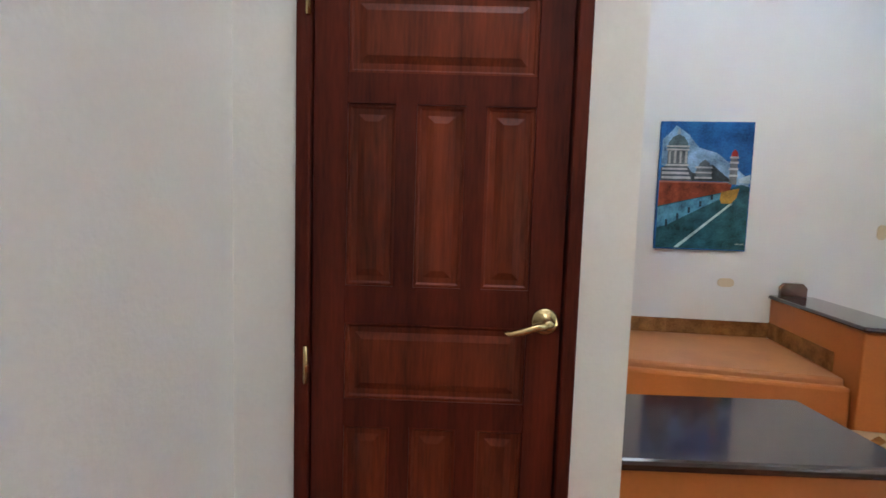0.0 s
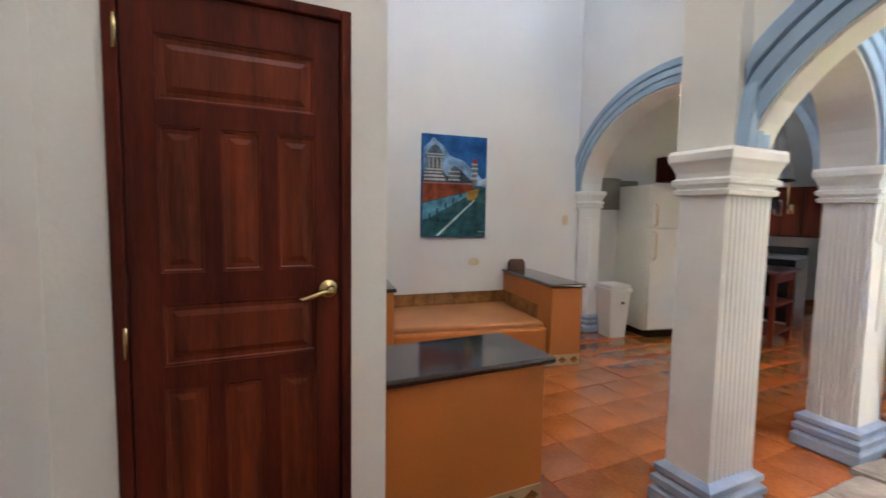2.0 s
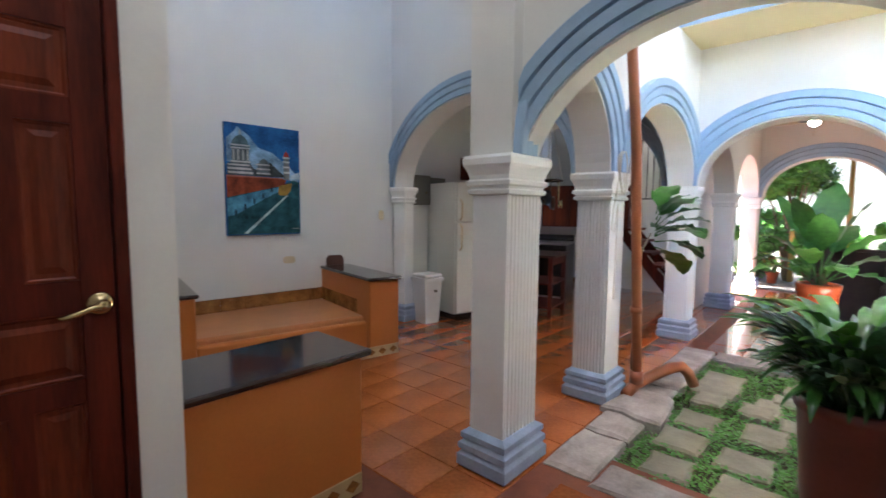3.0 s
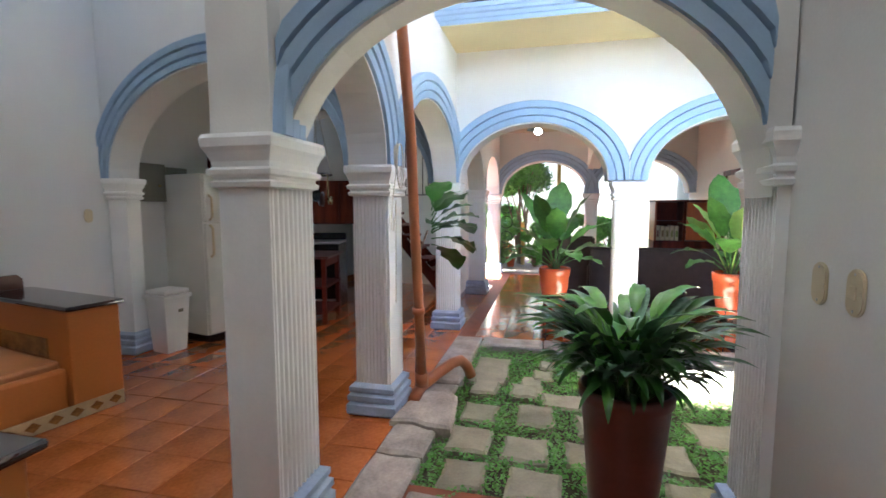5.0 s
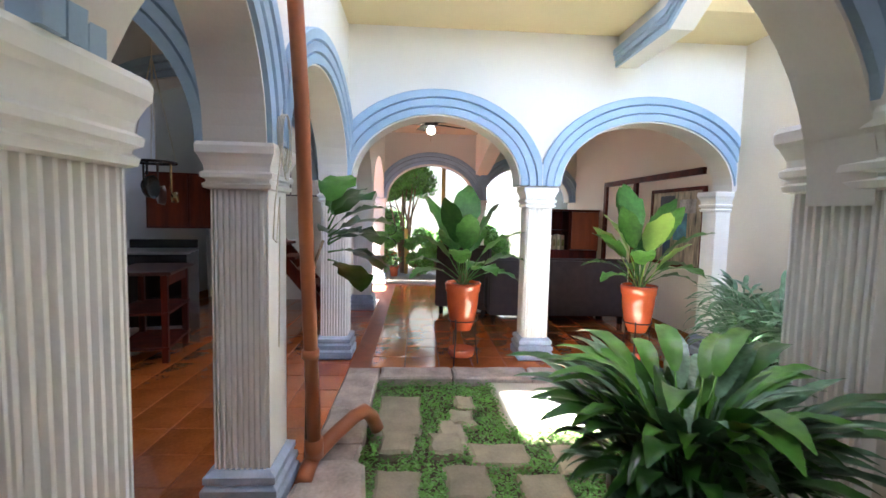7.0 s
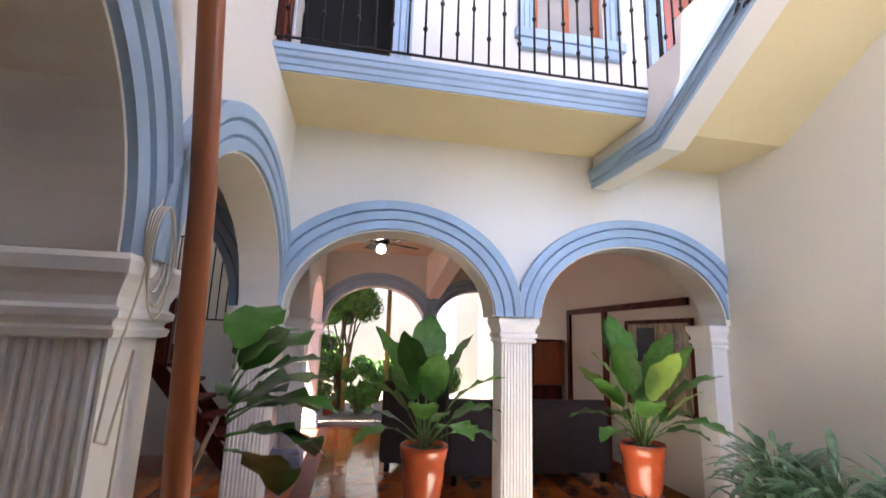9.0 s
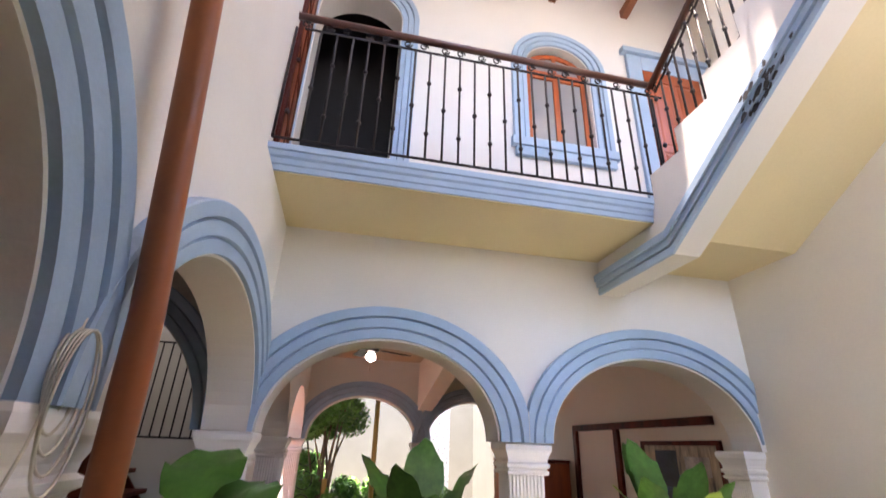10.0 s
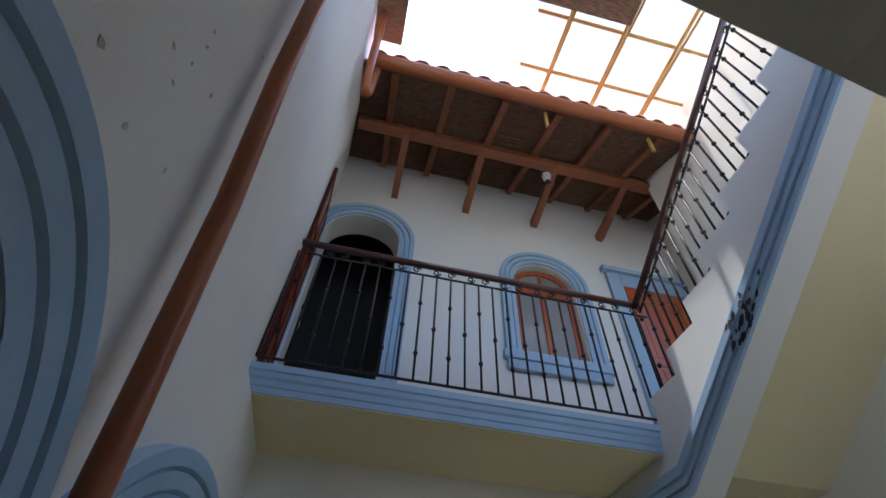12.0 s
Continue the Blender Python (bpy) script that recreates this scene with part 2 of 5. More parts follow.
def moulding(m, arch, width=0.2, side=-1, a0=0.0, a1=180.0, legs=0.0, limits=(-99, 99)):
    """Three stepped blue bands round an arch, on local y = 0 (side -1) of its wall."""
    c, rx, rz, sp, _ = arch
    w = width / 0.2
    prof = [(0.012, 0), (0.012, 0.022), (0.062, 0.026), (0.070, 0.012), (0.078, 0.034), (0.128, 0.038), (0.136, 0.018), (0.144, 0.046), (0.195, 0.05), (0.2, 0.044), (0.2, 0)]
    path = []
    n = 40
    if legs:
        path.append((180, -legs))
    path += [(a1 - (a1 - a0) * k / n, 0) for k in range(n + 1)]
    if legs:
        path.append((0, -legs))
    bm = bmesh.new()
    rings, raws = [], []
    for a, dz in path:
        ca, sa = math.cos(radians(a)), math.sin(radians(a))
        ring = []
        raws.append([limits[0] < c + (rx + o * w) * ca < limits[1] for o, _ in prof])
        for o, d in prof:
            u = c + (rx + o * w) * ca
            u = min(max(u, limits[0]), limits[1])
            ring.append(bm.verts.new(m @ Vector((u, side * d if side < 0 else d, sp + (rz + o * w) * sa + dz))))
        rings.append(ring)
    for p, q, rp_, rq in zip(rings, rings[1:], raws, raws[1:]):
        for i in range(len(prof) - 1):
            if rp_[i] or rp_[i + 1] or rq[i] or rq[i + 1]:
                bm.faces.new((p[i], p[i + 1], q[i + 1], q[i]))
    for r, ok in ((rings[0], raws[0]), (rings[-1], raws[-1])):
        if all(ok):
            bm.faces.new(r)
    bmesh.ops.delete(bm, geom=[v for v in bm.verts if not v.link_faces], context="VERTS")
    bmesh.ops.recalc_face_normals(bm, faces=bm.faces)
    return tagged(part("arch_trim", bm, BLUE), "cornflower-blue stepped moulding round a plastered arch", kind="structure")


def column(x0, y0, x1, y1, cap=1.6, fluted="wesn", label=""):
    """A square column: stepped blue base, shaft with flutes on the named sides, stepped capital."""
    cx, cy, hx, hy = (x0 + x1) / 2, (y0 + y1) / 2, (x1 - x0) / 2, (y1 - y0) / 2
    t = thing("column", pose(cx, cy, 0), label, "column", "courtyard columns")
    bm = bmesh.new()
    def steps(bm, rows):
        rings = []
        for o, z in rows:
            rings.append([bm.verts.new((sx * (hx + o), sy * (hy + o), z)) for sx, sy in ((-1, -1), (1, -1), (1, 1), (-1, 1))])
        for p, q in zip(rings, rings[1:]):
            for i in range(4):
                bm.faces.new((p[i], p[(i + 1) % 4], q[(i + 1) % 4], q[i]))
        bm.faces.new(rings[0][::-1])
        bm.faces.new(rings[-1])
        return bm
    part("base", steps(bmesh.new(), [(0.035, 0), (0.048, 0.015), (0.048, 0.07), (0.036, 0.082), (0.03, 0.09), (0.043, 0.10), (0.043, 0.13), (0.03, 0.14), (0.024, 0.147), (0.034, 0.158), (0.034, 0.185), (0.004, 0.205)]), BASEBLUE, t, "worn pale blue stepped base")
    rows = [(0.004, cap - 0.19), (0.018, cap - 0.185), (0.022, cap - 0.168), (0.01, cap - 0.16), (0.012, cap - 0.15), (0.026, cap - 0.142), (0.028, cap - 0.125), (0.014, cap - 0.115), (0.016, cap - 0.095), (0.030, cap - 0.06), (0.039, cap - 0.045), (0.041, cap - 0.015), (0.034, cap)]
    part("capital", steps(bmesh.new(), rows), COLWHITE, t)
    z0, z1 = 0.2, cap - 0.187
    bm = B((-hx + 0.0125, -hy + 0.0125, z0), (hx - 0.0125, hy - 0.0125, z1))
    n = 9
    for s in fluted:
        h = hx if s in "sn" else hy
        for k in range(n):
            u = -h + 0.022 + (2 * h - 0.044) * k / (n - 1)
            wv = (2 * h - 0.044) / (n - 1) * 0.34
            d = 0.012
            if s in "sn":
                y = -hy if s == "s" else hy
                prism(bm, [(u - wv, y + (d if s == "s" else -d)), (u - wv * 0.5, y), (u + wv * 0.5, y), (u + wv, y + (d if s == "s" else -d))], z0, z1, "xy")
            else:
                x = -hx if s == "w" else hx
                prism(bm, [(x + (d if s == "w" else -d), u - wv), (x, u - wv * 0.5), (x, u + wv * 0.5), (x + (d if s == "w" else -d), u + wv)], z0, z1, "xy")
    for s in "wesn":
        if s in fluted:
            continue
        a = {"w": ((-hx, -hy, z0), (-hx + 0.008, hy, z1)), "e": ((hx - 0.008, -hy, z0), (hx, hy, z1)), "s": ((-hx + 0.008, -hy, z0), (hx - 0.008, -hy + 0.008, z1)), "n": ((-hx + 0.008, hy - 0.008, z0), (hx - 0.008, hy, z1))}[s]
        box(bm, *a)
    part("shaft", bm, COLWHITE, t, "white shaft with vertical flutes")
    return t


def S(ob, label=""):
    return tagged(ob, label, kind="structure")


# ---- structure: floors ----
S(part("ground", B((-40, -40, -0.5), (60, 40, -0.06)), SOIL))
def slab_floor(x0, y0, x1, y1):
    S(part("floor", B((x0, y0, -0.059), (x1, y1, -0.008)), GROUT))
slab_floor(-2.2, 0.5, 10.0, 5.2)
slab_floor(-2.2, -1.4, 2.75, 0.5)
slab_floor(5.28, -3.4, 10.0, 0.5)

# ---- structure: walls ----
CAP = 1.6
I = Matrix()
R90 = pose(0, 0, 0, 0, 0, 90)
# door wall
DL, DR, DT = 0.10, 0.735, 1.93
WY = 0.84
S(part("wall_door", box(box(B((-0.3, WY, 0), (DL, WY + 0.22, 4.4)), (DR, WY, 0), (0.853, WY + 0.22, 4.4)), (DL, WY, DT), (DR, WY + 0.22, 4.4)), WHITE))
S(part("wall_west", B((-0.28, -1.17, 0), (-0.04, WY, 4.4)), WHITE))
S(part("wall_south_corridor", B((-0.28, -1.4, 0), (2.48, -1.18, 4.4)), WHITE))
NW = pose(2.145, 3.655, 0, 0, 0, -5.2)
S(part("wall_north", B((-2.6, 0, 0), (8.5, 0.25, 4.9)), GREY_WHITE)).matrix_world = NW
S(part("wall_room_west", B((-0.5, WY + 0.22, 0), (-0.28, 4.2, 4.9)), GREY_WHITE))
# courtyard north arcade, south face at y = 0.55
NA = pose(0, 0.56, 0)
A12, A23 = (2.89, 0.48, 0.56, CAP, 0), (4.57, 0.92, 0.62, CAP, 0)
arch_wall("wall_arcade_north", NA, 2.2, 9.8, 2.925, 0.25, [A12, A23, (6.7, 0.92, 0.62, CAP, 0), (8.8, 0.95, 0.62, CAP, 0)], WHITE, under=CAP)
S(part("wall_north_upper", prism(bmesh.new(), [(2.2, 0.56), (3.6, 0.56), (4.80, 0.62), (5.82, 0.74), (5.82, 1.0), (2.2, 1.0)], 2.925, 7.2, "xy"), WHITE))
moulding(NA, A12, 0.2)
moulding(NA, A23, 0.2, limits=(3.40, 5.495))
# west arch
WA = pose(2.28, 0.56, 0, 0, 0, -83)
AW = (0.837, 0.867, 0.768, CAP - 0.23, 0)
arch_wall("wall_arch_west", WA @ pose(0, 0, 0), 0, 1.75, 4.4, 0.17, [AW], WHITE, under=CAP)
moulding(WA @ pose(0, 0, 0), AW, 0.2, limits=(0.002, 1.66))
# cross arch, north of the second column
CA = pose(3.42, 0.81, 0, 0, 0, 77.0)
AC = (1.36, 1.30, 0.80, CAP, 0)
arch_wall("wall_cross_arch", CA, 0, 2.8, 4.9, -0.25, [AC], GREY_WHITE, under=CAP)
moulding(CA, AC, 0.2, side=1, limits=(0.002, 2.79))
CA2 = pose(5.55, 0.81, 0, 0, 0, 80.0)
AC2 = (1.30, 1.22, 0.9, CAP, 0)
arch_wall("wall_cross_arch_far", CA2, 0, 2.8, 4.9, -0.25, [AC2], GREY_WHITE, under=CAP)
moulding(CA2, AC2, 0.2, side=1, limits=(0.002, 2.79))
# east arcade
EA = pose(5.5, 0.56, 0, 0, 0, -90)
A1, A2 = (0.78, 0.74, 0.585, CAP, 0), (2.70, 0.80, 0.59, CAP, 0)
arch_wall("wall_arcade_east", EA, 0, 3.55, 2.93, 0.27, [A1, A2], WHITE, under=CAP)
moulding(EA, A1, 0.22, limits=(0.0, 1.712))
moulding(EA, A2, 0.22, limits=(1.716, 3.51))
S(part("wall_south", box(B((2.45, -3.3, 0), (5.0, -2.98, 7.2)), (5.0, -3.3, 0), (10.2, -2.98, 3.05)), CREAM))
S(part("wall_south_upper", B((5.0, -3.9, 3.05), (7.0, -3.6, 7.2)), CREAM))
S(part("wall_courtyard_west", B((2.45, -2.98, 0), (2.7, -1.2, 2.3)), WHITE))
# far garden arcade
GA = pose(9.8, 0.56, 0, 0, 0, -90)
G1, G2 = (0.86, 0.80, 0.62, CAP, 0), (2.62, 0.80, 0.62, CAP, 0)
arch_wall("wall_arcade_garden", GA, -0.25, 3.55, 3.0, 0.27, [G1, G2], WHITE, under=CAP)
moulding(GA, G1, 0.22)
moulding(GA, G2, 0.22)
S(part("wall_kitchen_east", B((8.4, 1.0, 0), (8.6, 4.6, 4.9)), GREY_WHITE))
# ceilings
S(part("ceiling", B((-0.5, -1.4, 4.4), (2.2, 1.06, 4.5)), WHITE))
S(part("ceiling_room", B((-0.5, 0.82, 4.9), (8.6, 4.6, 5.0)), WHITE))


def area_light(name, m, sx, sy, power, color=(0.93, 0.96, 1.0)):
    """A rectangular area lamp added to lift the light."""
    l = new(name, bpy.data.lights.new(name, "AREA"))
    l.data.shape, l.data.size, l.data.size_y, l.data.energy, l.data.color = "RECTANGLE", sx, sy, power, color
    l.matrix_world = m
    return l


# added fill lamps: all but garden_daylight hang under closed ceilings
area_light("room_skylight", look((2.2, 2.1, 4.88), (2.2, 1.9, 0)), 1.1, 0.8, 0.4, (0.85, 0.92, 1.0))
area_light("kitchen_skylight", look((6.6, 2.6, 4.85), (6.6, 2.6, 0)), 0.8, 0.8, 0.1)
# added lamp that whitens the wall behind the bars
area_light("stairwell_skylight", look((7.8, 1.6, 4.8), (7.8, 1.6, 0)), 0.6, 0.6, 1.2)
area_light("corridor_opening", look((0.9, -0.3, 4.35), (0.9, -0.3, 0)), 1.2, 1.0, 0.6)
area_light("garden_daylight", look((10.6, -0.9, 2.6), (8.0, -0.9, 0.6)), 3.0, 1.5, 0.4, (1, 0.98, 0.93))
S(part("ceiling_living", B((5.78, -3.2, 2.78), (9.9, 0.56, 2.92)), mat("tan_ceiling_plaster", (0.52, 0.43, 0.31), 0.8, 0.1, 1.5, 0.2, 60)))

column(2.175, 0.56, 2.475, 0.765, CAP, "s", "white square column with fluted inner face and worn blue base")
column(3.40, 0.565, 3.66, 0.80, CAP, "w", "white square column with fluted faces beside the brown rain pipe")
column(5.53, 0.56, 5.76, 0.80, CAP, "wse", "white fluted square column at the far corner of the courtyard")
column(5.53, -1.28, 5.76, -1.045, CAP, "wsn", "white fluted square column between two courtyard arches")
column(7.62, 0.56, 7.86, 0.80, CAP, "wse", "white fluted square column in the living room")
column(9.83, 0.56, 10.05, 0.80, CAP, "wse", "white square column at the garden opening")
column(9.83, -1.30, 10.05, -1.08, CAP, "wsn", "white square column between the garden arches")

# ---- pilasters ----
column(2.475, -1.26, 2.735, -1.14, CAP, "n", "white pilaster with fluted face at the corridor arch")
column(4.04, 3.26, 4.18, 3.46, CAP, "", "plain white pilaster with worn blue base against the room wall")
column(5.56, -2.98, 5.76, -2.84, CAP, "n", "white pilaster against the courtyard wall")


# ---- door ----
def panel_board(bm, x0, x1, z0, z1, y):
    """A raised and bevelled field, proud towards -y."""
    w = 0.022
    ring = lambda o, d: [bm.verts.new((x, y - d, z)) for x, z in ((x0 + o, z0 + o), (x1 - o, z0 + o), (x1 - o, z1 - o), (x0 + o, z1 - o))]
    rs = [ring(0, 0.0), ring(0.006, 0.0), ring(0.010, -0.003), ring(w, -0.003), ring(w + 0.016, 0.003)]
    for p, q in zip(rs, rs[1:]):
        for i in range(4):
            bm.faces.new((p[i], p[(i + 1) % 4], q[(i + 1) % 4], q[i]))
    bm.faces.new(rs[-1])


def panelled_leaf(parent, w, h, layout, thick, wood, field, name="leaf"):
    """Stiles and rails round fields; layout rows of (z0, z1, columns)."""
    bm = bmesh.new()
    st = 0.075
    box(bm, (0, 0.012, 0), (w, thick, h))
    box(bm, (0, 0, 0), (st, 0.012, h), 0.002)
    box(bm, (w - st, 0, 0), (w, 0.012, h), 0.002)
    zs = [0] + [z for r in layout for z in r[:2]] + [h]
    for a, b in zip(zs[::2], zs[1::2]):
        box(bm, (st, 0, a), (w - st, 0.012, b))
    fields = []
    for z0, z1, n in layout:
        cw = (w - 2 * st - (n - 1) * 0.045) / n
        for k in range(n):
            x0 = st + k * (cw + 0.045)
            if k:
                box(bm, (x0 - 0.045, 0, z0), (x0, 0.012, z1))
            fields.append((x0, x0 + cw, z0, z1))
    leaf = part(name, bm, wood, parent)
    for f in fields:
        bm = bmesh.new()
        panel_board(bm, *f, 0.006)
        part("door_panel", bm, field, leaf, "reddish raised door panel")
    return leaf


door = thing("door_1", pose(DL, WY, 0), "dark red-brown varnished panelled wooden door with a brass lever", "door")
tagged(door, kind="structure")
W = DR - DL
bm = bmesh.new()
for a, b in (((0.002, -0.012, 0), (0.034, 0.1, DT - 0.002)), ((W - 0.034, -0.012, 0), (W - 0.002, 0.1, DT - 0.002)), ((0.034, -0.012, DT - 0.034), (W - 0.034, 0.1, DT - 0.002))):
    box(bm, a, b, 0.004)
part("door_frame", bm, DOORWOOD, door)
leaf = panelled_leaf(door, W - 0.076, DT - 0.045, [(0.10, 0.81, 3), (0.873, 1.05, 1), (1.135, 1.535, 3), (1.60, 1.77, 1)], 0.04, DOORWOOD, PANELWOOD)
leaf.matrix_local = pose(0.038, 0.0, 0.008)
LW = W - 0.076
rose = part("handle_rose", lathe(bmesh.new(), [(0.031, 0), (0.031, 0.004), (0.026, 0.008), (0.014, 0.010), (0.012, 0.045), (0.008, 0.048)], 24), BRASS, leaf, "aged brass door rose", True)
rose.matrix_local = pose(LW - 0.035, 0, 1.068, 90)
part("lever", tube(bmesh.new(), [(LW - 0.035, -0.04, 1.068), (LW - 0.06, -0.044, 1.064), (LW - 0.09, -0.046, 1.054), (LW - 0.115, -0.044, 1.047), (LW - 0.13, -0.042, 1.049)], [0.009, 0.008, 0.0085, 0.007, 0.003], 10), BRASS, leaf, "curved brass lever", True)
part("latch_plate", B((LW - 0.002, 0.010, 0.98), (LW + 0.0015, 0.03, 1.09)), BRASS, leaf)
for z in (0.18, 0.92, 1.72):
    part("hinge", tube(bmesh.new(), [(0.030, -0.016, z), (0.030, -0.016, z + 0.085)], 0.006), BRASS, door, "brass hinge", True)


# ---- built-in masonry seats ----
def round_slab(x0, y0, x1, y1, z0, z1, r=0.012):
    return B((x0, y0, z0), (x1, y1, z1), r)


def border_tiles(parent, x0, x1, y, z0, z1, out=-1):
    n = max(1, round((x1 - x0) / 0.11))
    w = (x1 - x0) / n
    bm = B((x0, min(y, y + out * 0.008), z0), (x1, max(y, y + out * 0.008), z1))
    part("tile_strip", bm, PATTERN, parent, "cream strip of patterned border tile")
    me = None
    for k in range(n):
        c = x0 + (k + 0.5) * w
        if me is None:
            bm = bmesh.new()
            prism(bm, [(-w * 0.36, 0), (0, (z1 - z0) * 0.33), (w * 0.36, 0), (0, -(z1 - z0) * 0.33)], 0, 0.003, "xz")
            t = part("tile_motif", bm, BROWNTILE, parent, "brown diamond motif tile")
            me = t.data
        else:
            t = new("tile_motif", me)
            t.parent = parent
        t.matrix_local = pose(c, y + out * (0.011 if out < 0 else 0.008), (z0 + z1) / 2)


PATTERN = mat("cream_border_tile", (0.48, 0.33, 0.18), 0.35, 0.15, 12, 0.1, 60)
counter = thing("masonry_counter", pose(0.858, 1.0, 0), "low burnt-orange masonry counter with a dark glossy wooden top", "counter")
part("body", B((0, 0, 0), (0.80, 0.40, 0.655), 0.012), ORANGE, counter)
part("top", round_slab(-0.0, -0.03, 0.84, 0.43, 0.657, 0.69), DARKWOOD, counter, "dark glossy varnished wooden top")
border_tiles(counter, 0.02, 0.79, 0, 0.005, 0.10)
bench = thing("masonry_bench", pose(3.19, 2.43, 0, 0, 0, -11), "built-in burnt-orange masonry bench with high arms and dark wooden arm tops", "bench")
L0 = -1.95
part("seat", B((L0 + 0.28, 0.12, 0), (-0.30, 1.16, 0.37), 0.02), SEAT, bench, "smooth orange cement seat")
part("seat_front", B((L0 + 0.28, 0.05, 0), (-0.30, 0.118, 0.33), 0.02), ORANGE, bench)
for x0, nm in ((-0.30, "arm"), (L0, "arm")):
    part(nm, B((x0, 0, 0), (x0 + 0.28 if x0 < -1 else 0, 1.12, 0.695), 0.012), ORANGE, bench, "orange plastered bench arm")
    part("arm_top", round_slab(x0 - 0.02, -0.03, (x0 + 0.30 if x0 < -1 else 0.02), 1.12, 0.697, 0.728), DARKWOOD, bench, "dark varnished wooden arm top")
    xm = x0 + 0.05
    part("arm_back", prism(bmesh.new(), [(xm, 0.729), (xm, 0.80), (xm + 0.03, 0.835), (xm + 0.16, 0.835), (xm + 0.19, 0.80), (xm + 0.19, 0.729)], 1.07, 1.11, "xz"), RAILWOOD, bench, "rounded reddish wooden end board")
part("arm_tiles", B((-0.308, 0.25, 0.372), (-0.302, 1.12, 0.50)), BROWNTILE, bench, "brown glazed skirting tiles")
for k in range(9):
    part("back_tile", B((-0.96 + k * 0.223, -0.014, 0.372), (-0.96 + k * 0.223 + 0.219, -0.001, 0.495)), BROWNTILE, bench).matrix_local = bench.matrix_world.inverted() @ NW
border_tiles(bench, -1.6, -0.01, 0.0, 0.005, 0.10)

# ---- painting on the room wall ----
NWI = pose(2.145, 3.655, 0, 0, 0, -5.2)
pic = thing("painting", NWI @ pose(0.0, -0.035, 1.08), "unframed canvas painting of a domed church above a red wall", "painting")
PW, PH = 0.715, 1.04
part("canvas", B((0, 0, 0), (PW, 0.033, PH), 0.004), mat("canvas_sky", (0.008, 0.05, 0.20), 0.6, 0.5, 5, 0.2, 60, tint=(0.02, 0.13, 0.36), spec=0.2), pic)
def flat(name, poly, color, d, label="", parent=pic, n=0.3, tint=None):
    bm = bmesh.new()
    prism(bm, [(x * PW, z * PH) for x, z in poly], -0.0006 * d, -0.0006 * d + 0.0004, "xz")
    return part(name, bm, mat(name + "_paint", color, 0.6, n, 9, 0.15, 70, tint=tint, spec=0.2), parent, label)
flat("painted_cloud", [(0.02, 0.86), (0.12, 0.93), (0.16, 0.97), (0.30, 0.90), (0.42, 0.80), (0.62, 0.76), (0.98, 0.56), (0.98, 0.50), (0.6, 0.55), (0.3, 0.62), (0.02, 0.66)], (0.07, 0.20, 0.42), 2, "pale blue painted cloud", n=0.7, tint=(0.22, 0.36, 0.52))
flat("painted_haze", [(0.36, 0.72), (0.52, 0.76), (0.66, 0.68), (0.72, 0.60), (0.60, 0.60), (0.40, 0.64)], (0.20, 0.33, 0.50), 3, n=0.7)
flat("painted_haze", [(0.86, 0.56), (0.99, 0.60), (0.99, 0.53), (0.87, 0.53)], (0.36, 0.48, 0.58), 3, n=0.5)
flat("painted_street", [(0.01, 0.01), (0.99, 0.01), (0.99, 0.50), (0.9, 0.52), (0.7, 0.46), (0.01, 0.34)], (0.010, 0.040, 0.050), 4, n=0.7, tint=(0.02, 0.09, 0.11))
flat("painted_pavement", [(0.01, 0.17), (0.01, 0.33), (0.40, 0.40), (0.70, 0.45), (0.70, 0.41), (0.40, 0.30), (0.12, 0.19)], (0.03, 0.10, 0.17), 5, n=0.8, tint=(0.07, 0.22, 0.34))
flat("painted_red_wall", [(0.01, 0.34), (0.01, 0.53), (0.45, 0.535), (0.80, 0.53), (0.78, 0.47), (0.45, 0.415)], (0.12, 0.022, 0.012), 6, n=0.6, tint=(0.24, 0.05, 0.02))
flat("painted_wall_coping", [(0.01, 0.525), (0.01, 0.54), (0.75, 0.535), (0.75, 0.525)], (0.30, 0.12, 0.09), 7)
flat("painted_yellow_house", [(0.68, 0.40), (0.69, 0.46), (0.88, 0.49), (0.86, 0.42), (0.80, 0.37), (0.70, 0.37)], (0.30, 0.17, 0.03), 7, n=0.7)
flat("painted_line", [(0.21, 0.015), (0.26, 0.015), (0.82, 0.37), (0.79, 0.37)], (0.45, 0.55, 0.55), 7, n=0.5)
flat("painted_roofs", [(0.30, 0.54), (0.32, 0.62), (0.38, 0.60), (0.58, 0.67), (0.66, 0.62), (0.80, 0.54)], (0.035, 0.05, 0.06), 7, n=0.8)
flat("painted_church_base", [(0.02, 0.54), (0.02, 0.64), (0.08, 0.66), (0.30, 0.66), (0.36, 0.60), (0.36, 0.54)], (0.06, 0.08, 0.10), 8, n=0.7)
for k, (z0, z1) in enumerate(((0.555, 0.575), (0.59, 0.61), (0.625, 0.64))):
    flat("painted_cornice", [(0.03, z0), (0.03, z1), (0.34 - 0.02 * k, z1), (0.35 - 0.02 * k, z0)], (0.36, 0.38, 0.40), 9, n=0.5)
flat("painted_drum", [(0.08, 0.64), (0.08, 0.79), (0.30, 0.79), (0.30, 0.64)], (0.10, 0.12, 0.13), 10, n=0.7)
flat("painted_dome", [(0.07, 0.79), (0.09, 0.84), (0.13, 0.88), (0.19, 0.90), (0.25, 0.88), (0.29, 0.84), (0.31, 0.79)], (0.08, 0.13, 0.15), 10, n=0.7)
flat("painted_lantern", [(0.17, 0.90), (0.175, 0.925), (0.19, 0.95), (0.205, 0.925), (0.21, 0.90)], (0.30, 0.34, 0.38), 11)
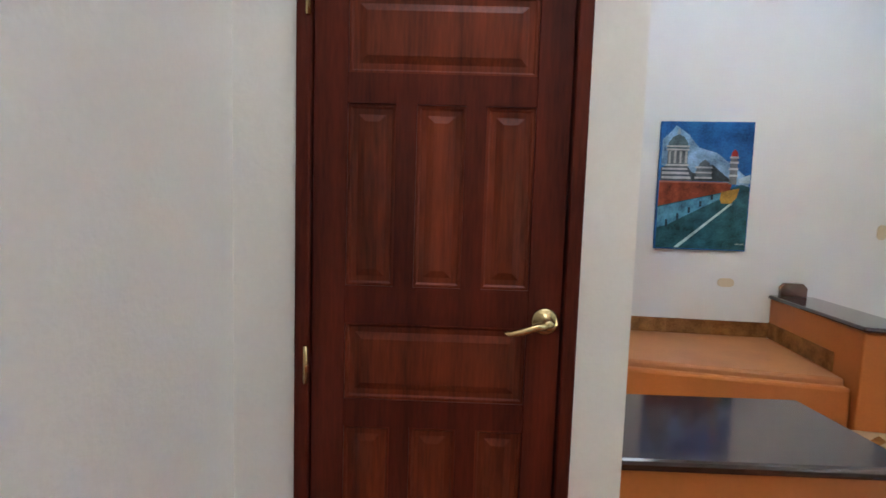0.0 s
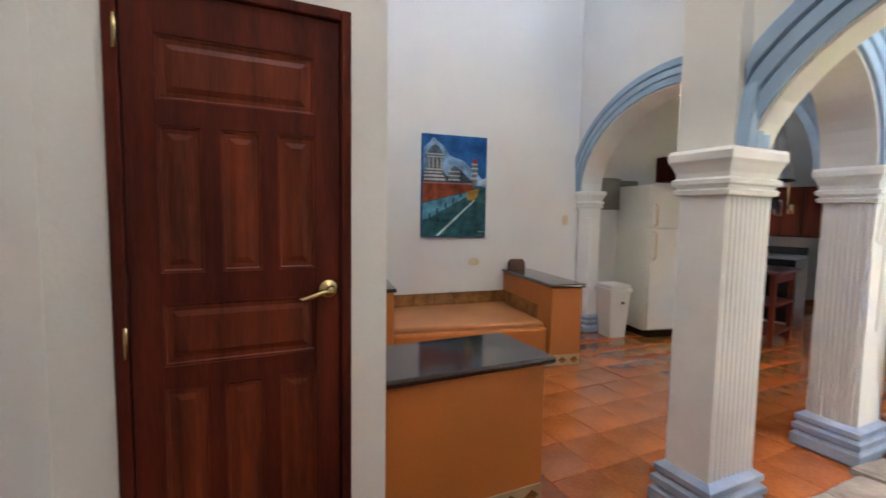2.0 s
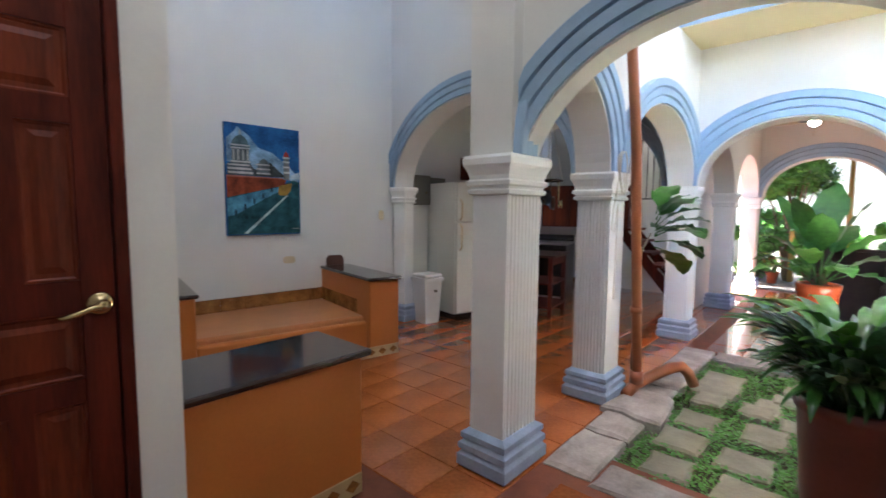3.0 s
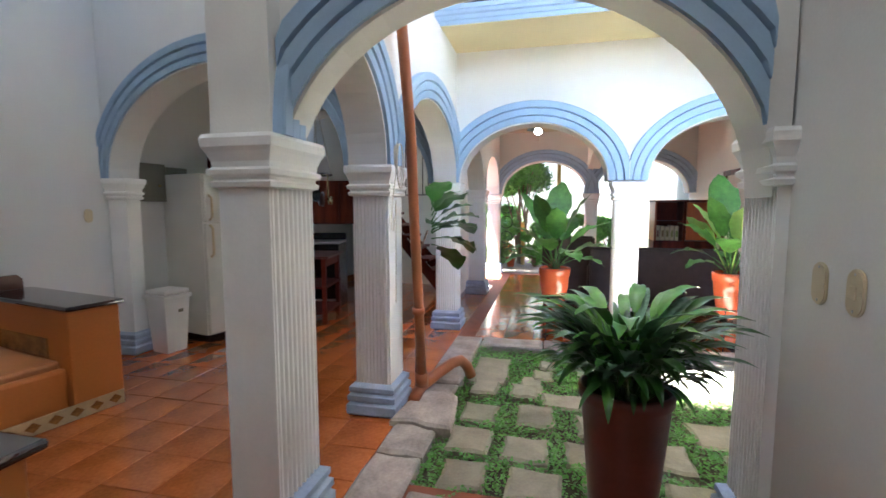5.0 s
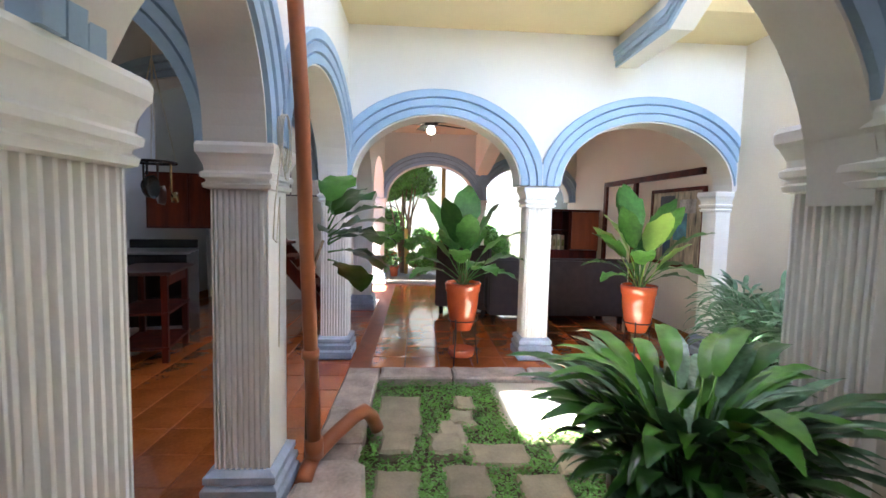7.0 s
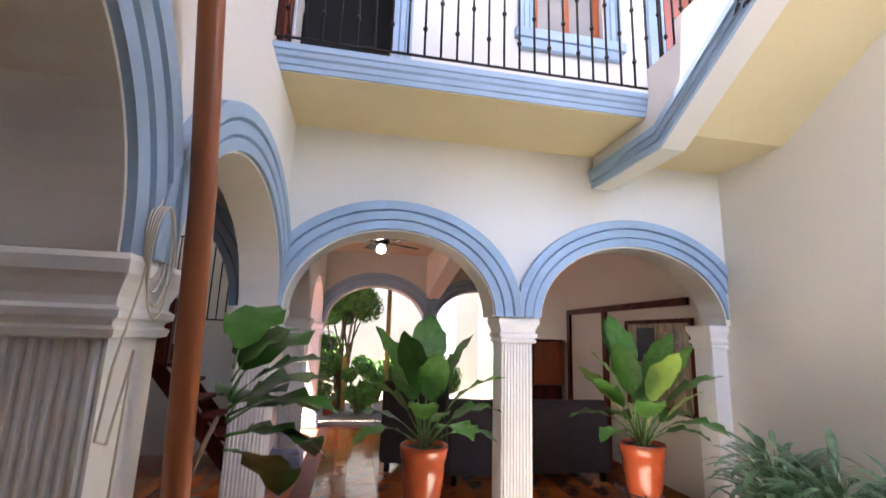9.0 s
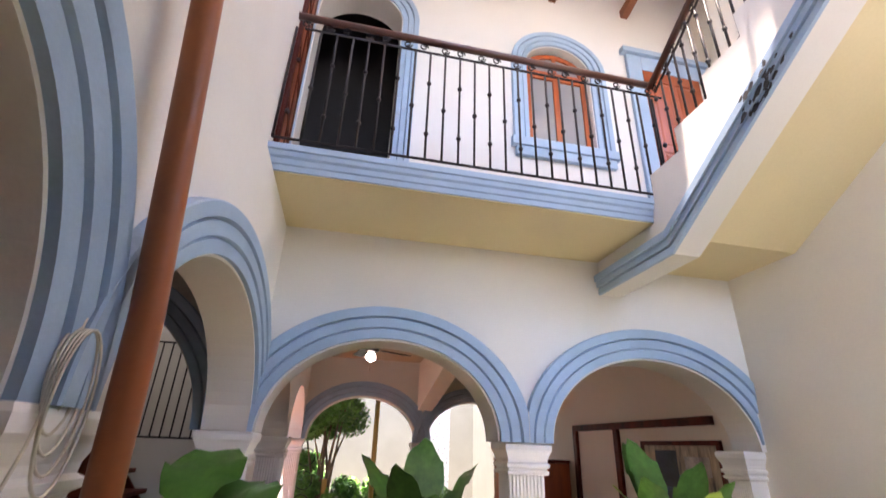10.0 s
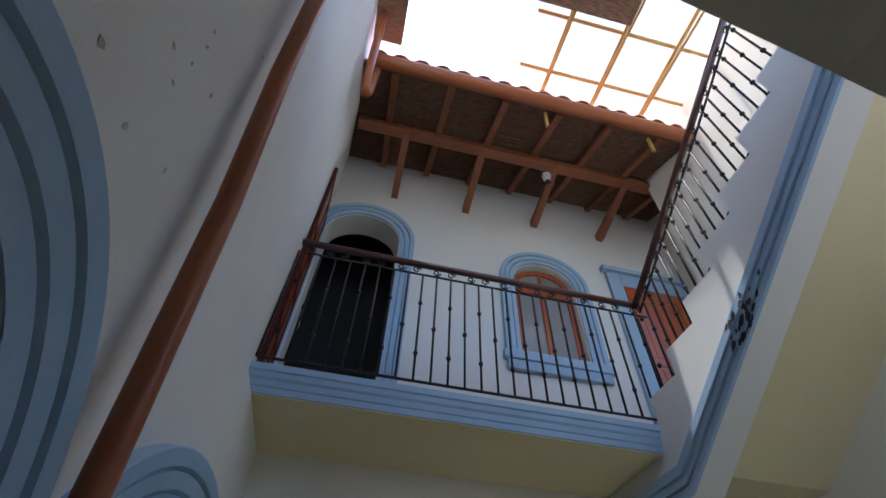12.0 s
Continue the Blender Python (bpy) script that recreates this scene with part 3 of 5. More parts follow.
for z0 in (0.655, 0.775, 0.80):
    flat("painted_cornice", [(0.065, z0), (0.065, z0 + 0.014), (0.315, z0 + 0.014), (0.315, z0)], (0.42, 0.44, 0.44), 12, n=0.4)
for k in range(4):
    flat("painted_pillar", [(0.09 + 0.06 * k, 0.675), (0.09 + 0.06 * k, 0.77), (0.115 + 0.06 * k, 0.77), (0.115 + 0.06 * k, 0.675)], (0.34, 0.36, 0.35), 12, n=0.5)
flat("painted_small_dome", [(0.40, 0.57), (0.40, 0.63), (0.44, 0.68), (0.49, 0.71), (0.54, 0.68), (0.57, 0.62), (0.57, 0.57)], (0.10, 0.13, 0.15), 10, n=0.7)
for z0 in (0.56, 0.60, 0.64):
    flat("painted_cornice", [(0.39, z0), (0.39, z0 + 0.014), (0.575, z0 + 0.014), (0.575, z0)], (0.34, 0.37, 0.40), 11, n=0.5)
flat("painted_tower", [(0.76, 0.52), (0.765, 0.74), (0.84, 0.74), (0.845, 0.52)], (0.14, 0.15, 0.16), 10, n=0.7)
for z0 in (0.58, 0.63, 0.68, 0.72):
    flat("painted_cornice", [(0.755, z0), (0.755, z0 + 0.016), (0.85, z0 + 0.016), (0.85, z0)], (0.42, 0.43, 0.44), 11, n=0.4)
flat("painted_tower_top", [(0.765, 0.735), (0.775, 0.77), (0.80, 0.79), (0.83, 0.77), (0.84, 0.735)], (0.40, 0.04, 0.03), 12)
for k in range(5):
    flat("painted_bollard", [(0.10 + k * 0.12, 0.175 + k * 0.055), (0.10 + k * 0.12, 0.235 + k * 0.05), (0.125 + k * 0.12, 0.235 + k * 0.05), (0.125 + k * 0.12, 0.18 + k * 0.055)], (0.015, 0.04, 0.06), 10)
for k in range(2):
    flat("painted_signature", [(0.88 + 0.05 * k, 0.05), (0.88 + 0.05 * k, 0.06), (0.92 + 0.05 * k, 0.062), (0.92 + 0.05 * k, 0.052)], (0.25, 0.3, 0.3), 10)


def switch_plate(m, w, h, label, rocker=True):
    t = thing("switch", m, label, "light switch")
    r = w / 2
    ol = [(r * math.cos(a * math.pi / 10), h / 2 - r + r * math.sin(a * math.pi / 10)) for a in range(11)] + [(-r * math.cos(a * math.pi / 10), -h / 2 + r - r * math.sin(a * math.pi / 10)) for a in range(11)]
    bm = prism(bmesh.new(), ol, -0.008, 0.0, "xz")
    bmesh.ops.bevel(bm, geom=[e for e in bm.edges if all(abs(v.co.y + 0.008) < 1e-5 for v in e.verts)], offset=0.003, segments=2, affect="EDGES")
    part("plate", bm, IVORY, t)
    if rocker:
        part("rocker", B((-0.012, -0.013, -0.018), (0.012, -0.0085, 0.018), 0.002), IVORY, t)
    for z in (-h / 2 + 0.014, h / 2 - 0.014):
        s = part("screw", lathe(bmesh.new(), [(0.004, 0), (0.0035, 0.0015)], 10), STEEL, t, "small steel screw", True)
        s.matrix_local = pose(0, -0.008, z, 90)
    return t


def onwall(u, z):
    return NWI @ pose(u, -0.001, z)


o = switch_plate(onwall(0.60, 0.815) @ pose(0, 0, 0, 0, 90), 0.072, 0.13, "oval ivory wall outlet on the white wall")
switch_plate(onwall(1.74, 1.27), 0.07, 0.12, "ivory light switch on the white wall near the kitchen arch")
switch_plate(pose(2.27, -1.179, 1.12, 0, 0, 180), 0.07, 0.125, "ivory oval switch plate on the corridor wall", False)
switch_plate(pose(2.11, -1.179, 1.12, 0, 0, 180), 0.07, 0.125, "ivory oval light switch with a small rocker on the corridor wall")

# ---- kitchen ----
fr = thing("refrigerator", pose(4.47, 2.82, 0, 0, 0, -13), "ivory two-door refrigerator with pale handles and a dark plinth", "refrigerator")
part("body", B((0, 0.045, 0.07), (0.66, 0.66, 1.67), 0.008), FRIDGE, fr)
part("plinth", B((0.02, 0.03, 0.0), (0.64, 0.62, 0.07)), BLACK, fr, "black plinth")
for z0, z1 in ((0.09, 1.19), (1.20, 1.665)):
    d = part("door", B((0.0, -0.01, z0), (0.66, 0.042, z1), 0.012), FRIDGE, fr)
    zz = (z1 - 0.33, z1 - 0.02) if z0 < 1 else (z0 + 0.02, z0 + 0.26)
    part("handle", tube(bmesh.new(), [(0.04, -0.012, zz[0]), (0.04, -0.05, zz[0] + 0.03), (0.04, -0.05, zz[1] - 0.03), (0.04, -0.012, zz[1])], 0.012), IVORY, d, "yellowed plastic handle", True)
part("sticker", B((0.38, -0.012, 1.50), (0.44, -0.0105, 1.62)), GREYPANEL, fr, "small grey label")
bn = thing("waste_bin", pose(4.22, 3.06, 0, 0, 0, -10), "tall off-white plastic waste bin with a lid on the tiled floor", "waste bin")
bm = bmesh.new()
bx = lambda h, z, d: [(-h, -d, z), (h, -d, z), (h, d, z), (-h, d, z)]
rs = [[bm.verts.new(v) for v in bx(h, z, d)] for h, z, d in ((0.095, 0, 0.10), (0.125, 0.50, 0.13), (0.14, 0.505, 0.145), (0.14, 0.54, 0.145))]
for p, q in zip(rs, rs[1:]):
    for i in range(4):
        bm.faces.new((p[i], p[(i + 1) % 4], q[(i + 1) % 4], q[i]))
bm.faces.new(rs[0][::-1])
bm.faces.new(rs[-1])
part("bin_body", bm, PLASTIC, bn)
part("lid", B((-0.13, -0.135, 0.542), (0.13, 0.135, 0.585), 0.015), PLASTIC, bn)
part("bin_label", B((0.01, -0.124, 0.37), (0.06, -0.118, 0.43)), GREYPANEL, bn, "small dark printed label")
def wall_box(u0, u1, z0, z1, d, label, material=GREYPANEL):
    t = thing("electric_panel", NWI @ pose(u0, 0, z0), label, "electric panel")
    part("case", B((0, -d, 0), (u1 - u0, -0.001, z1 - z0), 0.004), material, t)
    k = part("knob", lathe(bmesh.new(), [(0.014, 0), (0.012, 0.012)], 12), BRASS, t, "small brass catch", True)
    k.matrix_local = pose((u1 - u0) * 0.75, -d, (z1 - z0) * 0.42, 90)
wall_box(2.19, 2.47, 1.40, 1.77, 0.05, "olive-grey metal electric panel on the kitchen wall")
wall_box(2.50, 2.75, 1.30, 1.75, 0.03, "darker grey metal panel on the kitchen wall beside the refrigerator")
wc = thing("wall_cabinet", NWI @ pose(3.05, 0, 1.75), "dark red-brown wooden wall cabinet above the refrigerator", "cabinet")
part("body", B((0, -0.33, 0), (0.9, -0.001, 0.30), 0.004), DOORWOOD, wc)
part("door", B((0.02, -0.35, 0.02), (0.44, -0.332, 0.28), 0.004), PANELWOOD, wc)
part("door", B((0.46, -0.35, 0.02), (0.88, -0.332, 0.28), 0.004), PANELWOOD, wc)
# far cabinets, stove and table
hc = thing("kitchen_cabinet", pose(6.62, 2.92, 1.10, 0, 0, -75), "dark reddish wooden kitchen wall cabinet with carved doors", "cabinet")
part("body", B((0, 0, 0), (1.25, 0.32, 0.62), 0.004), DOORWOOD, hc)
for k in range(3):
    part("door", B((0.02 + k * 0.41, -0.02, 0.02), (0.41 + k * 0.41, -0.002, 0.60), 0.006), PANELWOOD, hc)
st = thing("stove", pose(5.98, 2.9, 0, 0, 0, -75), "black kitchen stove with a steel edge below the hanging pans", "stove")
part("body", B((0, 0, 0), (0.66, 0.6, 0.86), 0.008), BLACK, st)
part("cooktop", B((-0.01, -0.02, 0.862), (0.67, 0.6, 0.885), 0.004), STEEL, st, "steel cooktop")
part("control_panel", B((0, 0.55, 0.886), (0.66, 0.6, 0.98), 0.01), BLACK, st, "black control panel")
part("oven_door", B((0.04, -0.025, 0.16), (0.62, -0.002, 0.74), 0.006), BLACK, st)
part("oven_handle", tube(bmesh.new(), [(0.08, -0.04, 0.70), (0.58, -0.04, 0.70)], 0.01), STEEL, st, "steel oven handle", True)
part("drawer", B((0.04, -0.02, 0.03), (0.62, -0.002, 0.14), 0.006), STEEL, st, "pale lower drawer")
kt = thing("kitchen_table", pose(5.35, 2.0, 0, 0, 0, 12), "small dark reddish wooden kitchen trolley table with lower shelves", "table")
part("tabletop", B((0, 0, 0.76), (0.72, 0.5, 0.79), 0.006), RAILWOOD, kt)
for x, y in ((0.04, 0.04), (0.63, 0.04), (0.04, 0.41), (0.63, 0.41)):
    part("leg", B((x, y, 0), (x + 0.05, y + 0.05, 0.759), 0.004), DOORWOOD, kt)
for z in (0.12, 0.42):
    part("shelf", B((0.03, 0.03, z), (0.69, 0.47, z + 0.02)), DOORWOOD, kt)
part("apron", B((0.09, 0.05, 0.66), (0.63, 0.07, 0.759)), DOORWOOD, kt)
pr = thing("pot_rack", pose(5.6, 2.25, 1.72), "round black hanging pot rack with pans and copper pots on ropes", "pot rack")
part("ring", tube(bmesh.new(), [(0.17 * math.cos(a * math.pi / 12), 0.17 * math.sin(a * math.pi / 12), 0) for a in range(24)], 0.013, 8, True), BLACK, pr, "", True)
for k in range(4):
    a = k * math.pi / 2 + 0.4
    part("rope", tube(bmesh.new(), [(0.17 * math.cos(a), 0.17 * math.sin(a), 0), (0, 0, 0.9)], 0.005, 5), CABLE, pr, "thin rope")
part("rope", tube(bmesh.new(), [(0, 0, 0.9), (0, 0, 3.18)], 0.005, 5), CABLE, pr, "thin rope")
for k, (x, y, r, dz, mm) in enumerate(((-0.16, -0.03, 0.10, -0.22, BLACK), (0.0, -0.14, 0.05, -0.30, BRASS), (0.14, 0.05, 0.09, -0.28, RAILWOOD), (0.05, 0.12, 0.06, -0.20, BLACK))):
    p = part("pan", lathe(bmesh.new(), [(r * 0.85, 0), (r, 0.05), (r * 0.97, 0.05), (r * 0.8, 0.008)], 20), mm, pr, "hanging pan", True)
    p.matrix_local = pose(x, y, dz, 90, 0, 20 * k)
    part("pan_handle", B((x - 0.01, y - 0.005, dz + r), (x + 0.01, y + 0.005, 0.0)), mm, pr)

# arched kitchen pass-through, outlined in blue
KP = pose(6.35, 0.9, 0, 0, 0, 62)
# ---- rain pipe ----
rp = thing("rain_pipe", pose(3.72, 0.46, 0), "orange-brown painted rain pipe beside the column, elbowed over the kerb", "rain pipe")
part("riser", tube(bmesh.new(), [(-0.02, -0.02, 0.14), (-0.06, -0.01, 0.7), (-0.11, 0.0, 1.25), (-0.16, 0.005, 1.8), (-0.25, 0.01, 2.2), (-0.38, 0.01, 2.7), (-0.54, 0.02, 3.2), (-0.68, 0.02, 3.7), (-0.80, 0.02, 4.4), (-0.95, 0.02, 6.3)], 0.034, 18), PIPE, rp, "", True)
part("elbow", tube(bmesh.new(), [(-0.16, 0.0, 0.045), (-0.06, 0.0, 0.06), (0.0, -0.01, 0.08), (0.13, -0.09, 0.13), (0.24, -0.18, 0.18), (0.31, -0.23, 0.185), (0.36, -0.27, 0.13), (0.39, -0.30, 0.04)], 0.040, 16), PIPE, rp, "", True)
part("collar", tube(bmesh.new(), [(-0.02, -0.02, 0.10), (-0.03, -0.02, 0.19)], 0.046, 18), PIPE, rp, "pipe collar", True)
part("collar", tube(bmesh.new(), [(-0.065, -0.012, 0.62), (-0.068, -0.012, 0.66)], 0.042, 18), PIPE, rp, "pipe collar", True)
cc = thing("cable_coil", pose(3.465, 0.575, 1.635), "coil of thin cream cable hanging on the column capital", "cable")
for k in range(5):
    ph, rx, rz = k * 0.4, 0.045 + 0.005 * k, 0.075 + 0.016 * k
    part("cable_loop", tube(bmesh.new(), [(rx * math.sin(2 * math.pi * i / 26) + 0.008 * math.sin(ph), -0.045 - 0.006 * k, 0.10 - rz + rz * math.cos(2 * math.pi * i / 26)) for i in range(26)], 0.003, 5, True), CABLE, cc, "", True)
part("cable_tail", tube(bmesh.new(), [(0.0, -0.05, 0.12), (-0.06, -0.06, -0.1), (-0.13, -0.06, -0.28), (-0.14, -0.055, -0.42), (-0.08, -0.05, -0.44), (0.0, -0.04, -0.25), (-0.02, -0.04, -0.9)], 0.003, 5), CABLE, cc, "loose end of cable", True)

# ---- balcony ----
ZF = 3.10
S(part("slab_balcony", B((4.80, -1.84, 2.928), (6.0, 0.80, ZF - 0.01)), YELLOW))
bm = bmesh.new()
pr_ = [(0, 2.935), (-0.012, 2.935), (-0.012, 2.97), (-0.022, 2.975), (-0.022, 3.008), (-0.036, 3.02), (-0.036, 3.05), (-0.048, 3.055), (-0.048, 3.092), (0, 3.092)]
prism(bm, [(4.80 + x, z) for x, z in pr_], -1.885, 0.612, "xz")
S(part("trim_balcony", bm, BLUE))
UA = pose(5.79, 0.95, 0, 0, 0, -90)
UD, UW = (0.66, 0.40, 0.37, 5.43, 0), (2.72, 0.35, 0.29, 5.24, 4.24)
arch_wall("wall_upper", UA, 0, 5.2, 6.98, 0.3, [UD, UW], GREY_WHITE, floor=3.0)
moulding(UA, UD, 0.17, legs=2.30, limits=(0.215, 9))
moulding(UA, UW, 0.17, legs=1.0)
S(part("trim_window_sill", box(B((5.72, -2.32, 4.14), (5.785, -1.22, 4.235), 0.006), (5.735, -2.28, 4.04), (5.785, -1.26, 4.135), 0.006), BLUE))
# panels in near-black stand in for the unlit rooms behind door and window
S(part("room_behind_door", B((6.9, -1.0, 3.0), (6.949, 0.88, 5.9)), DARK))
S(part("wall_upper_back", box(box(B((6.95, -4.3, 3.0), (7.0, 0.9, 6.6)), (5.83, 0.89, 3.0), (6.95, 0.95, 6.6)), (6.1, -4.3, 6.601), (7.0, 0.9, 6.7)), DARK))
S(part("floor_upper", B((5.82, -4.3, 2.94), (7.0, 0.56, 3.09)), GROUT))
# window in the upper wall
w1 = thing("window_1", pose(5.86, -2.12, 4.24) @ Matrix.Diagonal((1, 1.06, 1.05, 1)), "arched upper window with an orange wooden frame and reflecting panes", "window")
tagged(w1, kind="structure")
bm = bmesh.new()
for a, b in (((0, 0, 0), (0.05, 0.06, 0.95)), ((0, 0.60, 0), (0.05, 0.66, 0.95)), ((0, 0.06, 0), (0.05, 0.60, 0.06)), ((0, 0.06, 0.85), (0.05, 0.60, 0.95)), ((0, 0.30, 0.06), (0.05, 0.36, 0.85))):
    box(bm, a, b, 0.003)
part("window_frame", bm, REDDOOR, w1)
for y in (0.06, 0.36):
    part("pane", B((0.02, y, 0.06), (0.026, y + 0.24, 0.85)), DUSTGLASS, w1, "dusky glass pane")
tr = lambda s: [(0.33 + s * 0.325 * math.cos(a * math.pi / 16), 0.952 + s * 0.24 * math.sin(a * math.pi / 16)) for a in range(17)]
part("transom_pane", prism(bmesh.new(), tr(0.9), 0.02, 0.026, "yz"), DUSTGLASS, w1, "dusky glass pane")
bm = prism(bmesh.new(), tr(1.0) + tr(0.80)[::-1], 0.0, 0.05, "yz")
box(bm, (0, 0.31, 0.952), (0.045, 0.35, 1.15), 0.002)
part("transom_frame", bm, REDDOOR, w1)
# orange door on the south part, with blue surround
d2 = thing("door_2", pose(5.785, -2.76, ZF, 0, 0, -90), "orange-red wooden door with carved panels and an iron grille at the balcony end", "door")
tagged(d2, kind="structure")
lf = panelled_leaf(d2, 0.70, 2.31, [(0.1, 0.9, 2), (0.98, 1.25, 2), (1.32, 2.18, 2)], 0.04, REDDOOR, REDDOOR)
lf.matrix_local = pose(0, -0.045, 0)
S(part("trim_door_upper", box(box(B((5.74, -2.755, ZF), (5.785, -2.585, 5.62), 0.006), (5.74, -3.6, 5.42), (5.785, -2.757, 5.62), 0.006), (5.70, -3.6, 5.622), (5.785, -2.53, 5.69), 0.006), BLUE))
# shutter door on the north wall of the balcony
d3 = thing("door_3", pose(4.93, 0.632, ZF + 0.005, 0, 0, 6.7), "dark red louvred wooden double door on the side wall of the balcony", "door")
tagged(d3, kind="structure")
lf = panelled_leaf(d3, 0.72, 2.25, [(0.08, 0.5, 2), (0.56, 1.0, 2), (1.06, 1.5, 2), (1.56, 2.15, 2)], 0.03, DOORWOOD, REDDOOR)
lf.matrix_local = pose(0, -0.03, 0)


# ---- railings ----
def railing(name, a, b, n, label, rail_h=0.93, extra=None):
    """Twisted bars with knots between a bottom and a top bar, scrolls and a wooden handrail; a, b: ends at the foot."""
    a, b = Vector(a), Vector(b)
    t = thing(name, Matrix.Translation(a), label, "railing")
    d = b - a
    up = Vector((0, 0, 1))
    part("bottom_bar", tube(bmesh.new(), [up * 0.03, d + up * 0.03], 0.009, 6), IRON, t)
    part("top_bar", tube(bmesh.new(), [up * (rail_h - 0.10), d + up * (rail_h - 0.10)], 0.009, 6), IRON, t)
    bm = tube(bmesh.new(), [up * rail_h, d + up * rail_h], 0.026, 10)
    part("handrail", bm, RAILWOOD, t, "polished reddish wooden handrail", True)
    bar = knots = None
    for k in range(n):
        p = d * ((k + 0.5) / n)
        if bar is None:
            bar = part("baluster", tube(bmesh.new(), [up * 0.03, up * (rail_h - 0.10)], 0.0078, 6), IRON, t, "", True).data
            o = t.children[-1]
        else:
            o = new("baluster", bar)
            o.parent = t
        o.location = p
        zs = (0.22, 0.62) if k % 2 == 0 else (0.42,)
        for z in zs:
            if knots is None:
                q = part("knot", lathe(bmesh.new(), [(0.007, -0.018), (0.015, -0.006), (0.015, 0.006), (0.007, 0.018)], 8), IRON, t, "", True)
                knots = q.data
            else:
                q = new("knot", knots)
                q.parent = t
            q.location = p + up * z
    # scrolls between top bar and handrail
    dd = d.normalized()
    m = max(1, round(d.length / 0.13))
    scroll = None
    for k in range(m):
        c = d * ((k + 0.5) / m) + up * (rail_h - 0.058)
        s = -1 if k % 2 else 1
        pts = []
        for i in range(15):
            f = i / 14
            r = 0.030 * (1 - 0.65 * f)
            an = s * f * 2 * math.pi * 1.3
            pts.append(dd * (r * math.cos(an) - 0.01 * s) + up * (r * math.sin(an)))
        q = part("scroll", tube(bmesh.new(), pts, 0.005, 5), IRON, t, "", True)
        q.location = c
    return t


railing("balcony_railing", (4.76, 0.60, ZF), (4.76, -1.97, ZF), 25, "dark wrought-iron balcony railing with scrolls and a reddish wooden handrail", 0.99)

# ---- stair ----
S0X, S0Z = 4.66, 2.66
slope = 0.60
YO = -1.80
def under(x):
    return S0Z + max(0.0, (S0X - x)) * slope
XT = 2.2
tread, riser = 0.283, 0.168
steps = []
x, z = 4.75, ZF
top_pts = []
while x > XT:
    top_pts += [(x, z), (x, z + riser)]
    x -= tread
    z += riser
top_pts.append((max(x, XT), z))
top_line = top_pts[::-1] + [(4.80, ZF), (5.5, ZF)]
bm = bmesh.new()
SB = 2.90
prism(bm, [(5.5, SB), (4.88, SB), (XT, SB + (4.88 - XT) * slope)] + top_line, YO - 0.17, -2.98, "xz")
stair = S(part("stair", bm, [WHITE, YELLOW]))
tagged(stair, "white plastered stair flight with a jagged step edge and pale yellow underside", kind="structure")
for f in stair.data.polygons:
    if f.normal.z < -0.5:
        f.material_index = 1
bm = bmesh.new()
prism(bm, [(5.5, S0Z), (S0X, S0Z), (XT, under(XT))] + top_line, YO, YO - 0.17, "xz")
S(part("stair_stringer", bm, WHITE), "white plastered stair stringer with a jagged upper edge")
bm = bmesh.new()
def beam_line(o0, o1, d):
    pts = [(5.499, S0Z + o0), (S0X, S0Z + o0), (XT, under(XT) + o0), (XT, under(XT) + o1), (S0X, S0Z + o1), (5.499, S0Z + o1)]
    prism(bm, pts, YO, YO + d, "xz")
for o0, o1, d in ((0.0, 0.045, 0.02), (0.055, 0.095, 0.032), (0.10, 0.15, 0.046)):
    beam_line(o0, o1, d)
S(part("trim_stair", bm, BLUE))
cx, cz = 4.78, ZF + riser
railing("stair_railing", (4.74, -1.92, 3.26), (2.35, -1.92, 3.26 + 2.39 * riser / tread), 30, "dark wrought-iron stair railing with a wooden handrail above jagged steps", 0.78)

bm = bmesh.new()
sr = random.Random(31)
for k in range(34):
    sx = 3.86 + sr.gauss(0, 0.07)
    so = sr.uniform(0.01, 0.15)
    w, h = sr.uniform(0.008, 0.03), sr.uniform(0.006, 0.02)
    yy = YO + (0.0205 if so < 0.05 else 0.0325 if so < 0.098 else 0.0465)
    sz = under(sx) + so
    prism(bm, [(sx + w * math.cos(q) * sr.uniform(0.6, 1.2), sz + h * math.sin(q) * sr.uniform(0.6, 1.2) - 0.6 * w * math.cos(q)) for q in [i * 0.9 for i in range(7)]], yy, yy + 0.0006, "xz")
S(part("trim_stains", bm, mat("black_mildew", (0.05, 0.05, 0.055), 0.9, 0.4, 30, 0.2, 60)), "black mildew spots on the blue stair moulding")

# ---- eaves over the balcony ----
E0, E1 = Vector((5.8, 0, 6.98)), Vector((4.22, 0, 6.25))
sl = (E1.z - E0.z) / (E1.x - E0.x)
zr = lambda x: E0.z + (x - E0.x) * sl
def rafter(y):
    bm = bmesh.new()
    prism(bm, [(5.79, zr(5.79) - 0.1), (5.79, zr(5.79) - 0.005), (4.28, zr(4.28) - 0.005), (4.28, zr(4.28) - 0.08)], y - 0.035, y + 0.035, "xz")
    return bm
roof = thing("eaves_roof", pose(0, 0, 0), "overhanging clay tile roof on timber rafters with a reed underside", "roof")
for k in range(9):
    part("rafter", rafter(0.84 - k * 0.58), BEAM, roof)
part("purlin", B((4.95, -3.9, zr(5.0) - 0.19), (5.07, 0.60, zr(5.0) - 0.085), 0.004), BEAM, roof, "long red-brown purlin")
bm = bmesh.new()
prism(bm, [(5.8, zr(5.8) + 0.0), (5.8, zr(5.8) + 0.05), (4.22, zr(4.22) + 0.05), (4.22, zr(4.22) + 0.0)], -4.0, 0.86, "xz")
part("boarding", bm, REED, roof, "reed boarding")
rng = random.Random(5)
